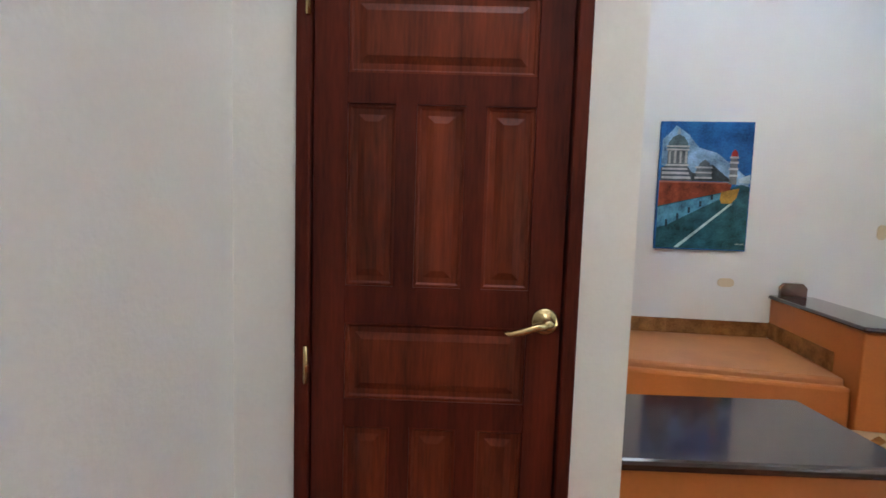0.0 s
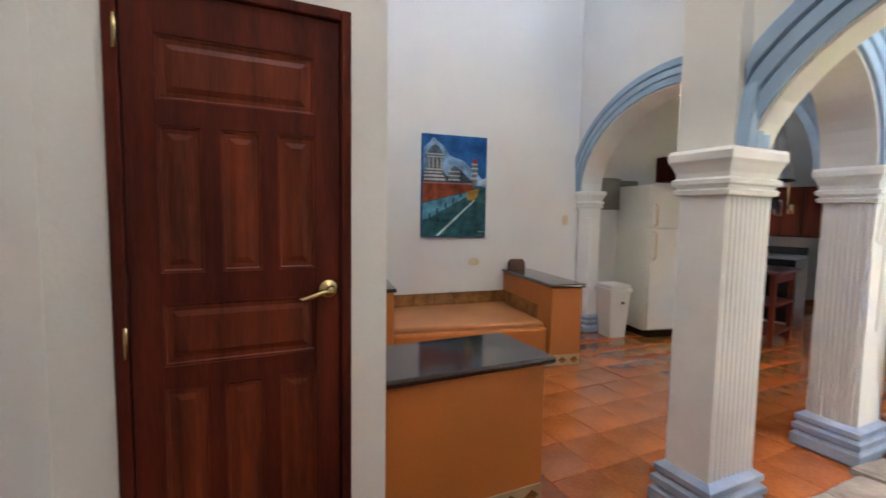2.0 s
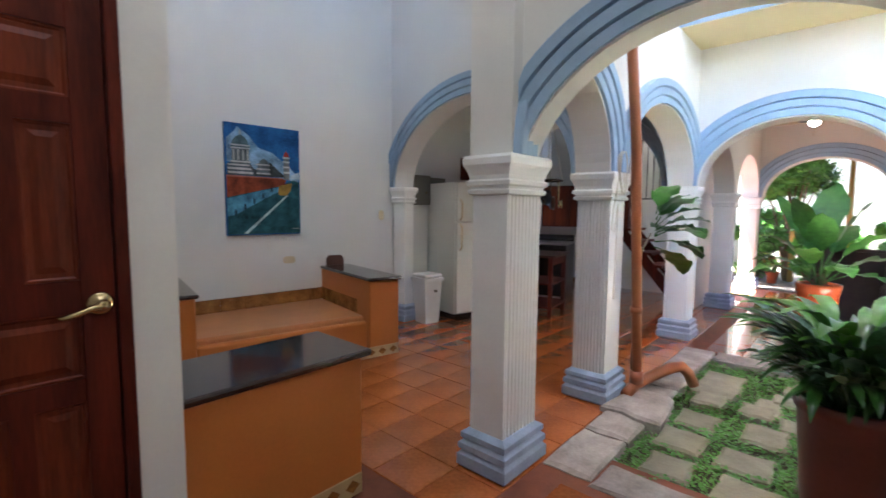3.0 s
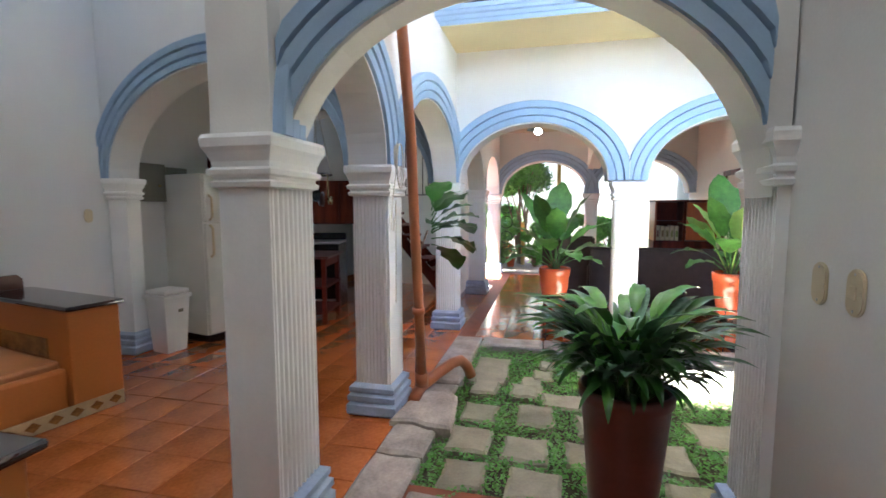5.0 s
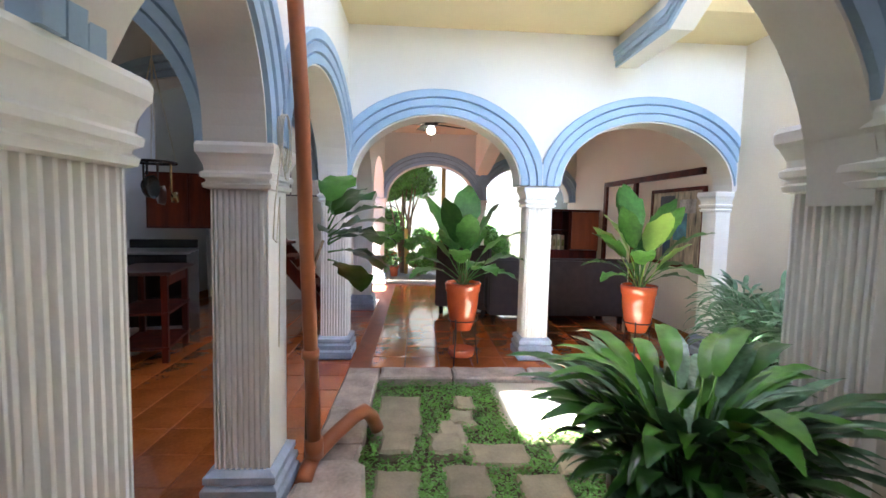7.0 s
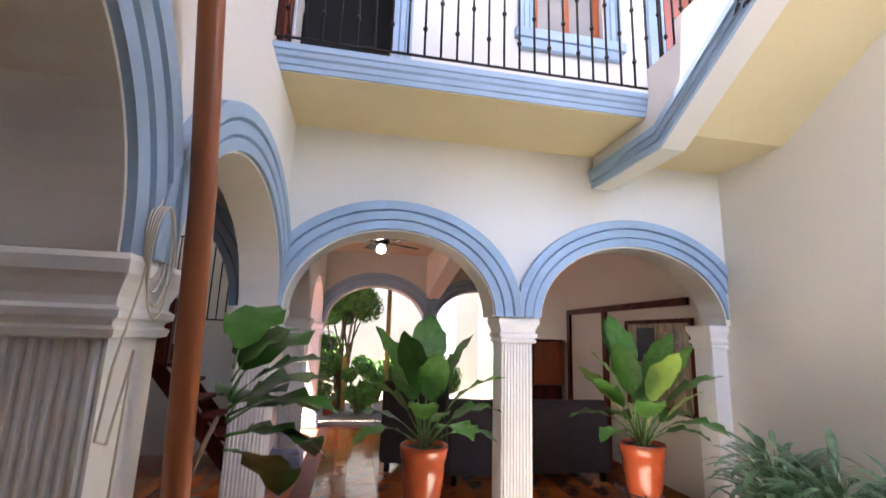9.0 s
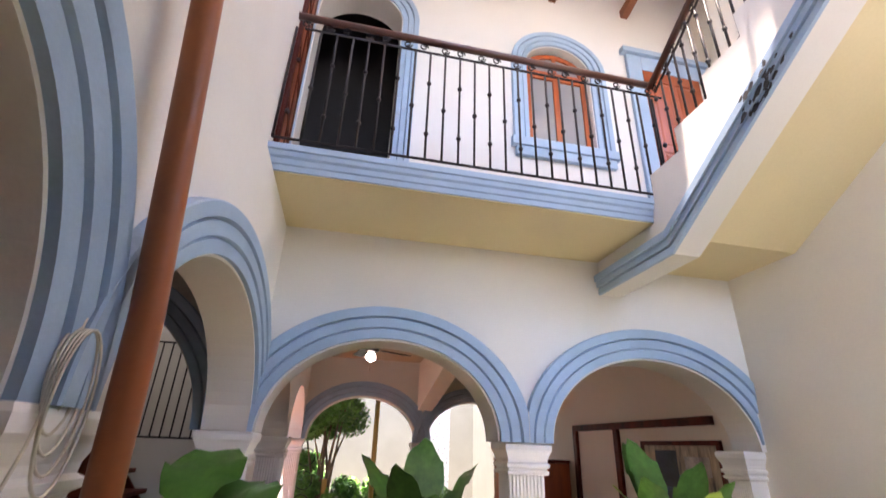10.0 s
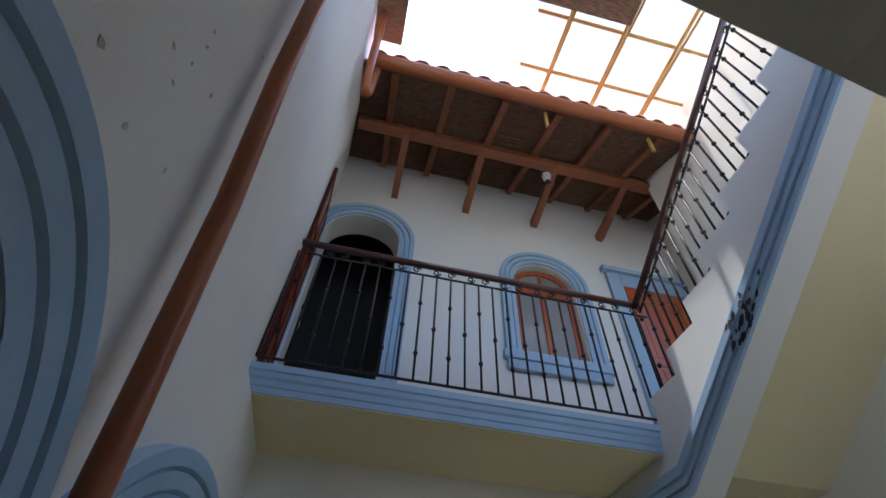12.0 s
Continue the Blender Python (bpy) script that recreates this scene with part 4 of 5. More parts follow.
bm = bmesh.new()
xx = 5.78
while xx > 4.24:
    r = rng.uniform(0.007, 0.012)
    y = 0.86
    while y > -3.9:
        ln = rng.uniform(0.5, 1.3)
        y2 = max(y - ln, -3.95)
        dz = rng.uniform(-0.004, 0.004)
        v = [bm.verts.new(p) for p in ((xx - r, y, zr(xx) + 0.004), (xx, y, zr(xx) - r * 1.4 + dz), (xx + r, y, zr(xx) + 0.004), (xx - r, y2, zr(xx) + 0.004), (xx, y2, zr(xx) - r * 1.4 - dz), (xx + r, y2, zr(xx) + 0.004))]
        bm.faces.new((v[0], v[1], v[4], v[3]))
        bm.faces.new((v[1], v[2], v[5], v[4]))
        y = y2 - 0.004
    xx -= r * 1.9
part("reeds", bm, REED, roof, "bundled brown reeds", kind="stuff")
for k in range(4):
    y = 0.04 - k * 0.905
    part("bracket", prism(bmesh.new(), [(5.0, zr(5.0) - 0.19), (5.06, zr(5.0) - 0.19), (5.79, 6.35), (5.79, 6.24), (5.72, 6.24)], y - 0.04, y + 0.04, "xz"), BEAM, roof, "sloping timber bracket")
gp = [(math.cos(a) * 0.075, math.sin(a) * 0.075) for a in [math.pi + i * math.pi / 10 for i in range(11)]]
gp += [(x * 0.88, z * 0.88) for x, z in gp[::-1]]
bm = bmesh.new()
prism(bm, [(4.20 + x, zr(4.22) + 0.03 + z) for x, z in gp], -3.9, 0.50, "xz")
part("gutter", bm, PIPE, roof, "orange-brown half-round gutter")
ct = None
for row in range(3):
    for k in range(20):
        y = 0.45 - k * 0.215
        if ct is None:
            bm = bmesh.new()
            pts = [(math.cos(i * math.pi / 8) * 0.085, math.sin(i * math.pi / 8) * 0.07) for i in range(9)]
            pts += [(a * 0.85, b * 0.8) for a, b in pts[::-1]]
            prism(bm, pts, 0, 0.42, "xz")
            q = part("clay_tile", bm, CLAYROOF, roof, "curved clay roof tile")
            ct = q.data
        else:
            q = new("clay_tile", ct)
            q.parent = roof
        xs = 4.14 + row * 0.36
        q.matrix_local = Matrix.Translation((xs, y, zr(xs) + 0.05 + row * 0.0)) @ pose(0, 0, 0, 0, -math.degrees(math.atan(sl)) * 1.0, 0) @ pose(0, 0, 0, 0, 0, -90)
dp = thing("gutter_downpipe", pose(0, 0, 0), "orange-brown pipe elbow leading from the gutter to the side wall", "rain pipe")
part("pipe", tube(bmesh.new(), [(4.26, 0.44, 6.16), (4.25, 0.44, 5.62), (4.22, 0.45, 5.50), (4.17, 0.46, 5.50), (4.08, 0.47, 5.75), (3.80, 0.48, 6.7)], 0.038, 14), PIPE, dp, "", True)
# north eave; to the west an unseen sheet added to bound the sun patch
S(part("eave_north", B((2.0, 0.27, 6.55), (4.10, 0.56, 6.63)), REED))
S(part("eave_west", box(B((0.4, -1.9, 6.55), (3.38, 0.27, 6.63)), (0.4, -3.6, 6.55), (2.47, -1.9, 6.63)), REED))
# lantern
ln = thing("lantern", pose(5.0, -1.62, zr(5.0) - 0.20), "small black lantern with pale glass hanging from the purlin", "lantern")
part("chain", tube(bmesh.new(), [(0, 0, 0), (0, 0, -0.16)], 0.004, 5), IRON, ln)
part("cap", lathe(bmesh.new(), [(0.06, -0.20), (0.055, -0.19), (0.015, -0.15)], 6), IRON, ln)
part("glass_body", lathe(bmesh.new(), [(0.035, -0.33), (0.055, -0.202)], 6), POLY, ln, "pale glass")
part("base", lathe(bmesh.new(), [(0.012, -0.36), (0.038, -0.345), (0.036, -0.331)], 6), IRON, ln)

# ---- canopy above the stair ----
cn = thing("canopy", pose(0, 0, 6.75), "translucent canopy sheets on a yellow ochre steel frame above the courtyard", "canopy")
part("sheet", B((2.4, -3.3, 0.06), (4.35, -1.0, 0.07)), POLY, cn, "milky translucent roofing sheet")
for x in (2.95, 3.5, 4.05):
    part("crossbar", tube(bmesh.new(), [(x, -3.3, 0.03), (x, -1.02, 0.03)], 0.02, 6), YSTEEL, cn)
for y in (-1.35, -1.95, -2.55, -3.1):
    part("rafter_bar", tube(bmesh.new(), [(2.4, y, -0.02), (4.4, y, -0.02)], 0.022, 6), YSTEEL, cn)
    part("rafter_bar", tube(bmesh.new(), [(2.4, y, -0.17), (4.4, y, -0.05)], 0.016, 6), YSTEEL, cn)
for y in (-1.35, -2.55):
    part("strut", tube(bmesh.new(), [(4.30, y, -0.04), (4.35, y, -0.7)], 0.02, 6), YSTEEL, cn)

# ---- flaking paint on the north wall of the courtyard ----
fr_ = random.Random(21)
bm = bmesh.new()
for k in range(16):
    x, z = fr_.uniform(2.75, 3.25), fr_.uniform(2.45, 3.3)
    w, h = fr_.uniform(0.004, 0.012), fr_.uniform(0.005, 0.015)
    prism(bm, [(x + w * math.cos(a) * fr_.uniform(0.5, 1.1), z + h * math.sin(a) * fr_.uniform(0.5, 1.1)) for a in [i * 1.05 for i in range(6)]], 0.5585, 0.5598, "xz")
S(part("wall_flakes", bm, mat("bare_plaster", (0.46, 0.42, 0.36), 0.9, 0.2, 20, 0.3, 60)), "patches of flaked paint on the white wall")



# ---- kerb, bed and stepping stones ----
rng = random.Random(11)


def rough_block(x0, y0, x1, y1, z0, z1, j, r=0.014):
    """A worn rectangular stone, its corners shifted by up to j."""
    bm = bmesh.new()
    c = [(x0, y0), (x1, y0), (x1, y1), (x0, y1)]
    n = []
    for i in range(4):
        a, b = c[i], c[(i + 1) % 4]
        for k in range(3):
            f = k / 3
            n.append((a[0] + (b[0] - a[0]) * f + rng.uniform(-j, j), a[1] + (b[1] - a[1]) * f + rng.uniform(-j, j)))
    mx, my = (x0 + x1) / 2, (y0 + y1) / 2
    lo = [bm.verts.new((x, y, z0)) for x, y in n]
    mid = [bm.verts.new((x, y, z1 - r)) for x, y in n]
    hi = [bm.verts.new((x + (mx - x) * r * 2.2 / max(0.05, abs(mx - x) + abs(my - y)), y + (my - y) * r * 2.2 / max(0.05, abs(mx - x) + abs(my - y)), z1 + rng.uniform(-0.004, 0.003))) for x, y in n]
    for p, q in ((lo, mid), (mid, hi)):
        for i in range(12):
            bm.faces.new((p[i], p[(i + 1) % 12], q[(i + 1) % 12], q[i]))
    bm.faces.new(hi)
    return bm


kerb = tagged(new("kerb"), "worn grey stone kerb round the planted courtyard bed", kind="structure")
x = 2.46
while x < 5.0:
    w = rng.uniform(0.42, 0.62)
    if x + w > 4.85:
        w = 5.30 - x
    part("kerb_stone", rough_block(x + 0.006, 0.235, x + w - 0.006, 0.50, -0.08, 0.012 + rng.uniform(-0.005, 0.006), 0.008), STONE, kerb)
    x += w
y = 0.23
while y > -2.6:
    h = rng.uniform(0.4, 0.6)
    part("kerb_stone", rough_block(2.44, y - h + 0.006, 2.68, y - 0.006, -0.08, 0.01, 0.010), STONE, kerb)
    part("kerb_stone", rough_block(5.03, y - h * 1.1 + 0.006, 5.29, y - 0.006, -0.08, 0.012, 0.008), STONE, kerb)
    y -= h * 1.1
part("kerb_repair", rough_block(3.28, 0.16, 3.75, 0.50, -0.06, 0.045, 0.03), STONE, kerb, "cement-patched grey kerb block")

bed = tagged(new("stepping_stones"), "sandy stepping stones set in the ground cover", kind="structure")
stones = [(4.42, 0.04, 0.62, 0.30), (4.38, -0.38, 0.22, 0.16), (4.18, -0.30, 0.34, 0.16), (4.05, 0.04, 0.26, 0.2), (4.05, -0.25, 0.24, 0.2), (3.92, -0.55, 0.24, 0.34),
          (3.62, 0.02, 0.28, 0.24), (3.66, -0.34, 0.30, 0.24), (3.58, -0.72, 0.28, 0.25), (3.85, -0.95, 0.3, 0.24), (3.26, 0.03, 0.28, 0.25), (3.22, -0.30, 0.26, 0.26), (3.25, -0.66, 0.26, 0.30), (3.3, -1.05, 0.28, 0.26),
          (2.92, 0.0, 0.26, 0.24), (2.90, -0.36, 0.26, 0.28), (2.92, -0.74, 0.28, 0.28), (2.95, -1.12, 0.26, 0.28), (3.62, -1.40, 0.32, 0.28), (3.25, -1.50, 0.3, 0.28), (2.92, -1.55, 0.28, 0.26), (3.9, -1.75, 0.3, 0.3), (3.5, -1.9, 0.3, 0.3), (4.62, -0.42, 0.2, 0.14)]
for sx, sy, w, h in stones:
    part("stepping_stone", rough_block(sx - w / 2, sy - h / 2, sx + w / 2, sy + h / 2, -0.07, -0.012 + rng.uniform(-0.008, 0.008), 0.014), SLAB, bed)
PAVE = mat("pale_concrete_paving", (0.42, 0.39, 0.33), 0.8, 0.1, 5, 0.3, 60)
S(part("paved_patch", rough_block(4.22, -2.3, 5.02, -0.66, -0.07, -0.02, 0.012), PAVE), "pale concrete paving in the courtyard bed")

# ground cover: thousands of small leaves
nr = np.random.RandomState(4)
n = 52000
P = np.stack([nr.uniform(2.68, 5.03, n), nr.uniform(-2.8, 0.235, n)], 1)
keep = np.ones(n, bool)
for sx, sy, w, h in stones:
    keep &= ~((abs(P[:, 0] - sx) < w / 2 - 0.012) & (abs(P[:, 1] - sy) < h / 2 - 0.012))
keep &= ~((P[:, 0] > 4.24) & (P[:, 1] < -0.68))
clump = np.sin(P[:, 0] * 9 + 2 * np.sin(P[:, 1] * 7)) * np.cos(P[:, 1] * 11 + P[:, 0] * 3)
keep &= nr.uniform(-1.3, 1, n) < clump + 0.75
P, clump = P[keep], clump[keep]
n = len(P)
h = -0.05 + nr.uniform(0.0, 0.045, n) + 0.012 * clump
a, tl, s = nr.uniform(0, 2 * np.pi, n), nr.uniform(-0.7, 0.7, n), nr.uniform(0.007, 0.015, n)
u = np.stack([np.cos(a), np.sin(a), 0.5 * tl], 1) * s[:, None]
v = np.stack([-np.sin(a), np.cos(a), nr.uniform(-0.6, 0.6, n)], 1) * (s * 0.7)[:, None]
c = np.stack([P[:, 0], P[:, 1], h], 1)
V = np.stack([c - u, c - v, c + u, c + v], 1).reshape(-1, 3)
me = bpy.data.meshes.new("ground_cover")
me.from_pydata(V.tolist(), [], np.arange(4 * n).reshape(n, 4).tolist())
me.materials.append(LEAF)
tagged(new("ground_cover", me), "low green creeping ground cover between the stepping stones", "ground cover", kind="stuff")


# ---- plants ----
def leaf_mesh(name, material, length, width, petiole, lift, droop, fold=0.25, wave=0.0, tip=1.6, seed=0):
    """A leaf on its stalk from the origin, rising by lift degrees and bending over by droop degrees, towards +x."""
    r = random.Random(seed)
    bm = bmesh.new()
    ns, nb = 5, 9
    pts = [(0.0, 0.0)]
    ang = radians(lift)
    total = ns + nb
    bend = radians(droop) / total
    for i in range(total):
        step = petiole / ns if i < ns else length / nb
        ang -= bend * (0.5 if i < ns else 1.25)
        pts.append((pts[-1][0] + step * math.cos(ang), pts[-1][1] + step * math.sin(ang)))
    tube(bm, [(x, 0, z) for x, z in pts[:ns + 1]], [0.006 - 0.0006 * i for i in range(ns + 1)], 5)
    rows = []
    for k in range(nb + 1):
        x, z = pts[ns + k]
        f = k / nb
        w = width / 2 * (math.sin(math.pi * min(1, f * 0.97 + 0.03) ** (1 / tip * 1.15)) ** 0.85 if k < nb else 0.02) + 0.001
        wv = wave * math.sin(f * 19 + r.uniform(-0.5, 0.5))
        rows.append([bm.verts.new((x, s * w, z + abs(s) * w * fold + (wv * w if abs(s) == 1 else 0) * (1 if s > 0 else -1))) for s in (-1, -0.5, 0, 0.5, 1)])
    for p, q in zip(rows, rows[1:]):
        for i in range(4):
            bm.faces.new((p[i], p[i + 1], q[i + 1], q[i]))
    me = bpy.data.meshes.new(name)
    bm.to_mesh(me)
    bm.free()
    me.materials.append(material)
    for f in me.polygons:
        f.use_smooth = True
    return me


def set_leaf(parent, me, loc, az, s, tilt=0, name="leaf"):
    o = new(name, me)
    o.parent = parent
    o.matrix_local = Matrix.Translation(loc) @ pose(0, 0, 0, 0, 0, az) @ pose(0, 0, 0, 0, tilt, 0) @ Matrix.Scale(s, 4)
    return o


NARROW = mat("dark_glossy_narrow_leaf", (0.012, 0.062, 0.010), 0.28, 0.5, 14, 0.1, 50, tint=(0.04, 0.13, 0.02))
SILVER = mat("silver_green_variegated_leaf", (0.022, 0.10, 0.025), 0.32, 0.5, 22, 0.1, 70, tint=(0.17, 0.30, 0.19))
BRIGHTN = mat("bright_green_narrow_leaf", (0.06, 0.20, 0.02), 0.35, 0.3, 9, 0.1, 50, tint=(0.11, 0.30, 0.04))
np_ = thing("potted_plant", pose(2.46, -0.69, 0.02), "dense plant with dark and silvery leaves in a dark red pot", "potted plant")
part("pot", lathe(bmesh.new(), [(0.115, 0.17), (0.118, 0.18), (0.155, 0.62), (0.165, 0.63), (0.168, 0.67), (0.155, 0.675), (0.148, 0.64)], 32), POTDARK, np_, "dark red clay pot", True)
part("soil", lathe(bmesh.new(), [(0.145, 0.62), (0.146, 0.645)], 24), SOIL, np_, "dark potting soil")
part("stand_ring", tube(bmesh.new(), [(0.125 * math.cos(i * math.pi / 12), 0.125 * math.sin(i * math.pi / 12), 0.165) for i in range(24)], 0.006, 6, True), IRON, np_)
for k in range(3):
    a = k * 2.094 + 0.3
    part("stand_leg", tube(bmesh.new(), [(0.125 * math.cos(a), 0.125 * math.sin(a), 0.28), (0.125 * math.cos(a), 0.125 * math.sin(a), 0.16), (0.15 * math.cos(a), 0.15 * math.sin(a), 0.0)], 0.006, 6), IRON, np_)
vars_ = []
for i, m_ in enumerate((NARROW, SILVER, BRIGHTN, NARROW, SILVER, NARROW)):
    vars_.append(leaf_mesh("narrow_leaf", m_, 0.20 + 0.02 * (i % 3), 0.042 + 0.009 * (i % 3), 0.20 + 0.05 * (i % 3), 86, 48 + 24 * (i % 4), 0.3, 0.12, 1.45, i))
for k in range(330):
    f = rng.random()
    az = k * 137.5
    tilt = 2 + 36 * f ** 1.15
    r0 = 0.08 * math.sqrt(rng.random())
    mi = vars_[rng.choice((0, 3, 5, 1, 4)) if f > 0.35 else rng.choice((2, 2, 1, 0, 3))]
    set_leaf(np_, mi, (r0 * math.cos(radians(az)), r0 * math.sin(radians(az)), 0.64), az + rng.uniform(-15, 15), rng.uniform(0.58, 1.02) * (1.0 if f < 0.7 else 0.84), tilt)
drop = leaf_mesh("drooping_leaf", NARROW, 0.20, 0.035, 0.16, 62, 110, 0.3, 0.1, 1.3, 9)
for k in range(26):
    set_leaf(np_, drop, (0.08 * math.cos(k), 0.08 * math.sin(k), 0.64), k * 157, rng.uniform(0.7, 1.1), rng.uniform(-12, 15))

big = [leaf_mesh("broad_leaf", BROADLEAF, 0.34, 0.175, 0.30 - 0.04 * i, 86, 30 + 24 * i, 0.20, 0.22, 1.35, 20 + i) for i in range(3)]
bigp = leaf_mesh("pale_broad_leaf", PALELEAF, 0.34, 0.19, 0.26, 88, 34, 0.22, 0.2, 1.3, 30)
big2 = leaf_mesh("glossy_broad_leaf", GLOSSLEAF, 0.30, 0.25, 0.08, 62, 55, 0.16, 0.16, 1.15, 31)


def stand_plant(m, label, pale, seed):
    r = random.Random(seed)
    t = thing("plant_stand", m, label, "potted plant", "plants on iron stands")
    for k in range(3):
        a = k * 2.094 + 0.5
        part("stand_leg", tube(bmesh.new(), [(0.13 * math.cos(a), 0.13 * math.sin(a), 0.42), (0.115 * math.cos(a), 0.115 * math.sin(a), 0.30), (0.15 * math.cos(a), 0.15 * math.sin(a), 0.0)], 0.006, 6), IRON, t)
    part("stand_ring", tube(bmesh.new(), [(0.125 * math.cos(i * math.pi / 12), 0.125 * math.sin(i * math.pi / 12), 0.40) for i in range(24)], 0.005, 6, True), IRON, t)
    part("saucer", lathe(bmesh.new(), [(0.09, 0.07), (0.115, 0.085), (0.12, 0.14), (0.11, 0.14), (0.10, 0.10)], 24), POTRED, t, "brown clay saucer on the lower ring", True)
    part("pot", lathe(bmesh.new(), [(0.05, 0.30), (0.085, 0.315), (0.115, 0.40), (0.14, 0.56), (0.148, 0.655), (0.156, 0.66), (0.156, 0.70), (0.160, 0.71), (0.158, 0.735), (0.142, 0.735), (0.138, 0.70)], 32), POTRED, t, "shiny orange-red clay pot", True)
    part("soil", lathe(bmesh.new(), [(0.136, 0.69), (0.137, 0.71)], 24), SOIL, t)
    for k in range(16):
        az = k * 137.5 + r.uniform(-15, 15)
        f = k / 16
        me = big[2 if f > 0.6 else (1 if f > 0.3 else 0)]
        if pale and k in (3, 8):
            me = bigp
        set_leaf(t, me, (0.02 * math.cos(k), 0.02 * math.sin(k), 0.71), az, r.uniform(0.95, 1.2) * (1.3 - 0.35 * f), 4 + 46 * f)
    if pale:
        set_leaf(t, bigp, (-0.05, 0.02, 0.73), 182, 1.3, 16)
        set_leaf(t, bigp, (-0.05, -0.02, 0.73), 215, 0.95, 28)
        set_leaf(t, big[0], (0, 0, 0.73), 10, 1.55, 3)
    for k in range(14):
        part("root", tube(bmesh.new(), [(0, 0, 0.80), (0.03 * math.cos(k * 2.4), 0.03 * math.sin(k * 2.4), 0.80 + 0.01 * (k % 3)), (0.06 * math.cos(k * 2.4), 0.06 * math.sin(k * 2.4), 0.705)], 0.004, 4), BARK, t)
    return t


stand_plant(pose(5.42, -0.47, 0), "broad-leaved plant in an orange-red pot on a thin iron stand", False, 1)
stand_plant(pose(5.40, -2.06, 0), "broad-leaved plant with a few pale leaves in an orange-red pot", True, 2)
hp = thing("climbing_plant", pose(3.80, 0.42, 0.2), "glossy broad-leaved plant climbing beside the rain pipe", "plant")
part("stem", tube(bmesh.new(), [(-0.10, 0.06, -0.2), (-0.10, 0.05, 0.5), (-0.09, 0.03, 0.85), (0.0, 0.0, 0.98)], [0.012, 0.010, 0.009, 0.007], 8), BARK, hp, "", True)
for k, (az, s, tl, z) in enumerate(((-25, 1.45, 8, 1.02), (-60, 1.25, 30, 0.98), (-95, 1.15, 40, 0.96), (-35, 1.45, 46, 0.94), (-5, 1.25, 38, 0.95), (-75, 1.15, 62, 0.90), (-15, 1.05, -12, 1.10), (-50, 1.0, -4, 1.06), (-45, 1.3, 66, 0.90), (-85, 1.1, 12, 1.0), (-30, 1.2, 88, 0.86))):
    set_leaf(hp, big2, (0.03, -0.02, z + 0.02), az, s * 0.80, tl * 0.8)


sb = None
svars = [leaf_mesh("variegated_leaf", SILVER, 0.17, 0.035, 0.12, 82, 50 + 20 * i, 0.25, 0.1, 1.3, 50 + i) for i in range(3)]
for px, py, pz in ((4.40, -2.55, 0.02), (4.85, -2.62, 0.02), (3.95, -2.50, 0.02)):
    t = thing("planter", pose(px, py, pz - 0.06), "bushy silvery green plant in a dark pot by the cream wall", "potted plant", "bushy plants by the wall")
    part("planter_pot", lathe(bmesh.new(), [(0.13, 0), (0.165, 0.30), (0.175, 0.33), (0.16, 0.33), (0.15, 0.29)], 24), POTDARK, t, "", True)
    part("soil", lathe(bmesh.new(), [(0.148, 0.27), (0.149, 0.30)], 20), SOIL, t)
    for k in range(210):
        f = rng.random()
        st_z = 0.31 + 0.44 * rng.random()
        r0 = 0.10 * math.sqrt(rng.random())
        set_leaf(t, svars[k % 3], (r0 * math.cos(k * 2.4), r0 * math.sin(k * 2.4), st_z), k * 137.5, rng.uniform(0.95, 1.4), 5 + 60 * f)
    for k in range(8):
        part("stalk", tube(bmesh.new(), [(0.06 * math.cos(k), 0.06 * math.sin(k), 0.29), (0.08 * math.cos(k), 0.08 * math.sin(k), 0.72)], 0.005, 5), BRIGHTN, t)


# ---- living room ----
def sofa(name, m, w, label, h=0.80):
    t = thing(name, m, label, "sofa" if w > 1.2 else "armchair")
    part("seat_base", B((0, 0.06, 0.10), (w, 0.80, 0.40), 0.03), SOFA, t)
    bm = bmesh.new()
    prism(bm, [(0.0, 0.10), (0.05, h), (0.10, h + 0.02), (0.20, h), (0.26, 0.40), (0.26, 0.10)], 0.0, w, "yz")
    bmesh.ops.bevel(bm, geom=bm.edges[:], offset=0.02, segments=2, affect="EDGES")
    part("backrest", bm, SOFA, t)
    for x in (0.0, w - 0.2):
        part("armrest", B((x - 0.02, 0.14, 0.10), (x + 0.22, 0.84, 0.58), 0.06), SOFA, t)
    n = 1 if w < 1.2 else 3
    for k in range(n):
        part("cushion", B((0.22 + k * (w - 0.44) / n, 0.26, 0.40), (0.22 + (k + 1) * (w - 0.44) / n - 0.01, 0.82, 0.52), 0.05), SOFA, t)
    for x, y in ((0.05, 0.05), (w - 0.09, 0.05), (0.05, 0.72), (w - 0.09, 0.72)):
        part("leg", B((x, y, 0), (x + 0.05, y + 0.05, 0.10)), BLACK, t)
    return t


sofa("sofa", pose(6.9, -0.95, 0, 0, 0, -90), 1.75, "dark brown upholstered sofa seen from behind on the tiled floor")
sofa("armchair", pose(7.45, -0.30, 0, 0, 0, -112), 0.72, "dark brown upholstered armchair beside the potted plant", 0.92)
bk = thing("bookcase", pose(8.55, -2.05, 0, 0, 0, -90), "dark reddish wooden open cabinet with a dark screen and pale books", "bookcase")
part("body", B((0, 0.03, 0), (0.9, 0.40, 0.80), 0.004), DOORWOOD, bk)
part("side", B((0, 0, 0.80), (0.03, 0.40, 1.42)), REDDOOR, bk)
part("side", B((0.87, 0, 0.80), (0.90, 0.40, 1.42)), REDDOOR, bk)
part("top", B((-0.01, -0.01, 1.421), (0.91, 0.41, 1.45)), DOORWOOD, bk)
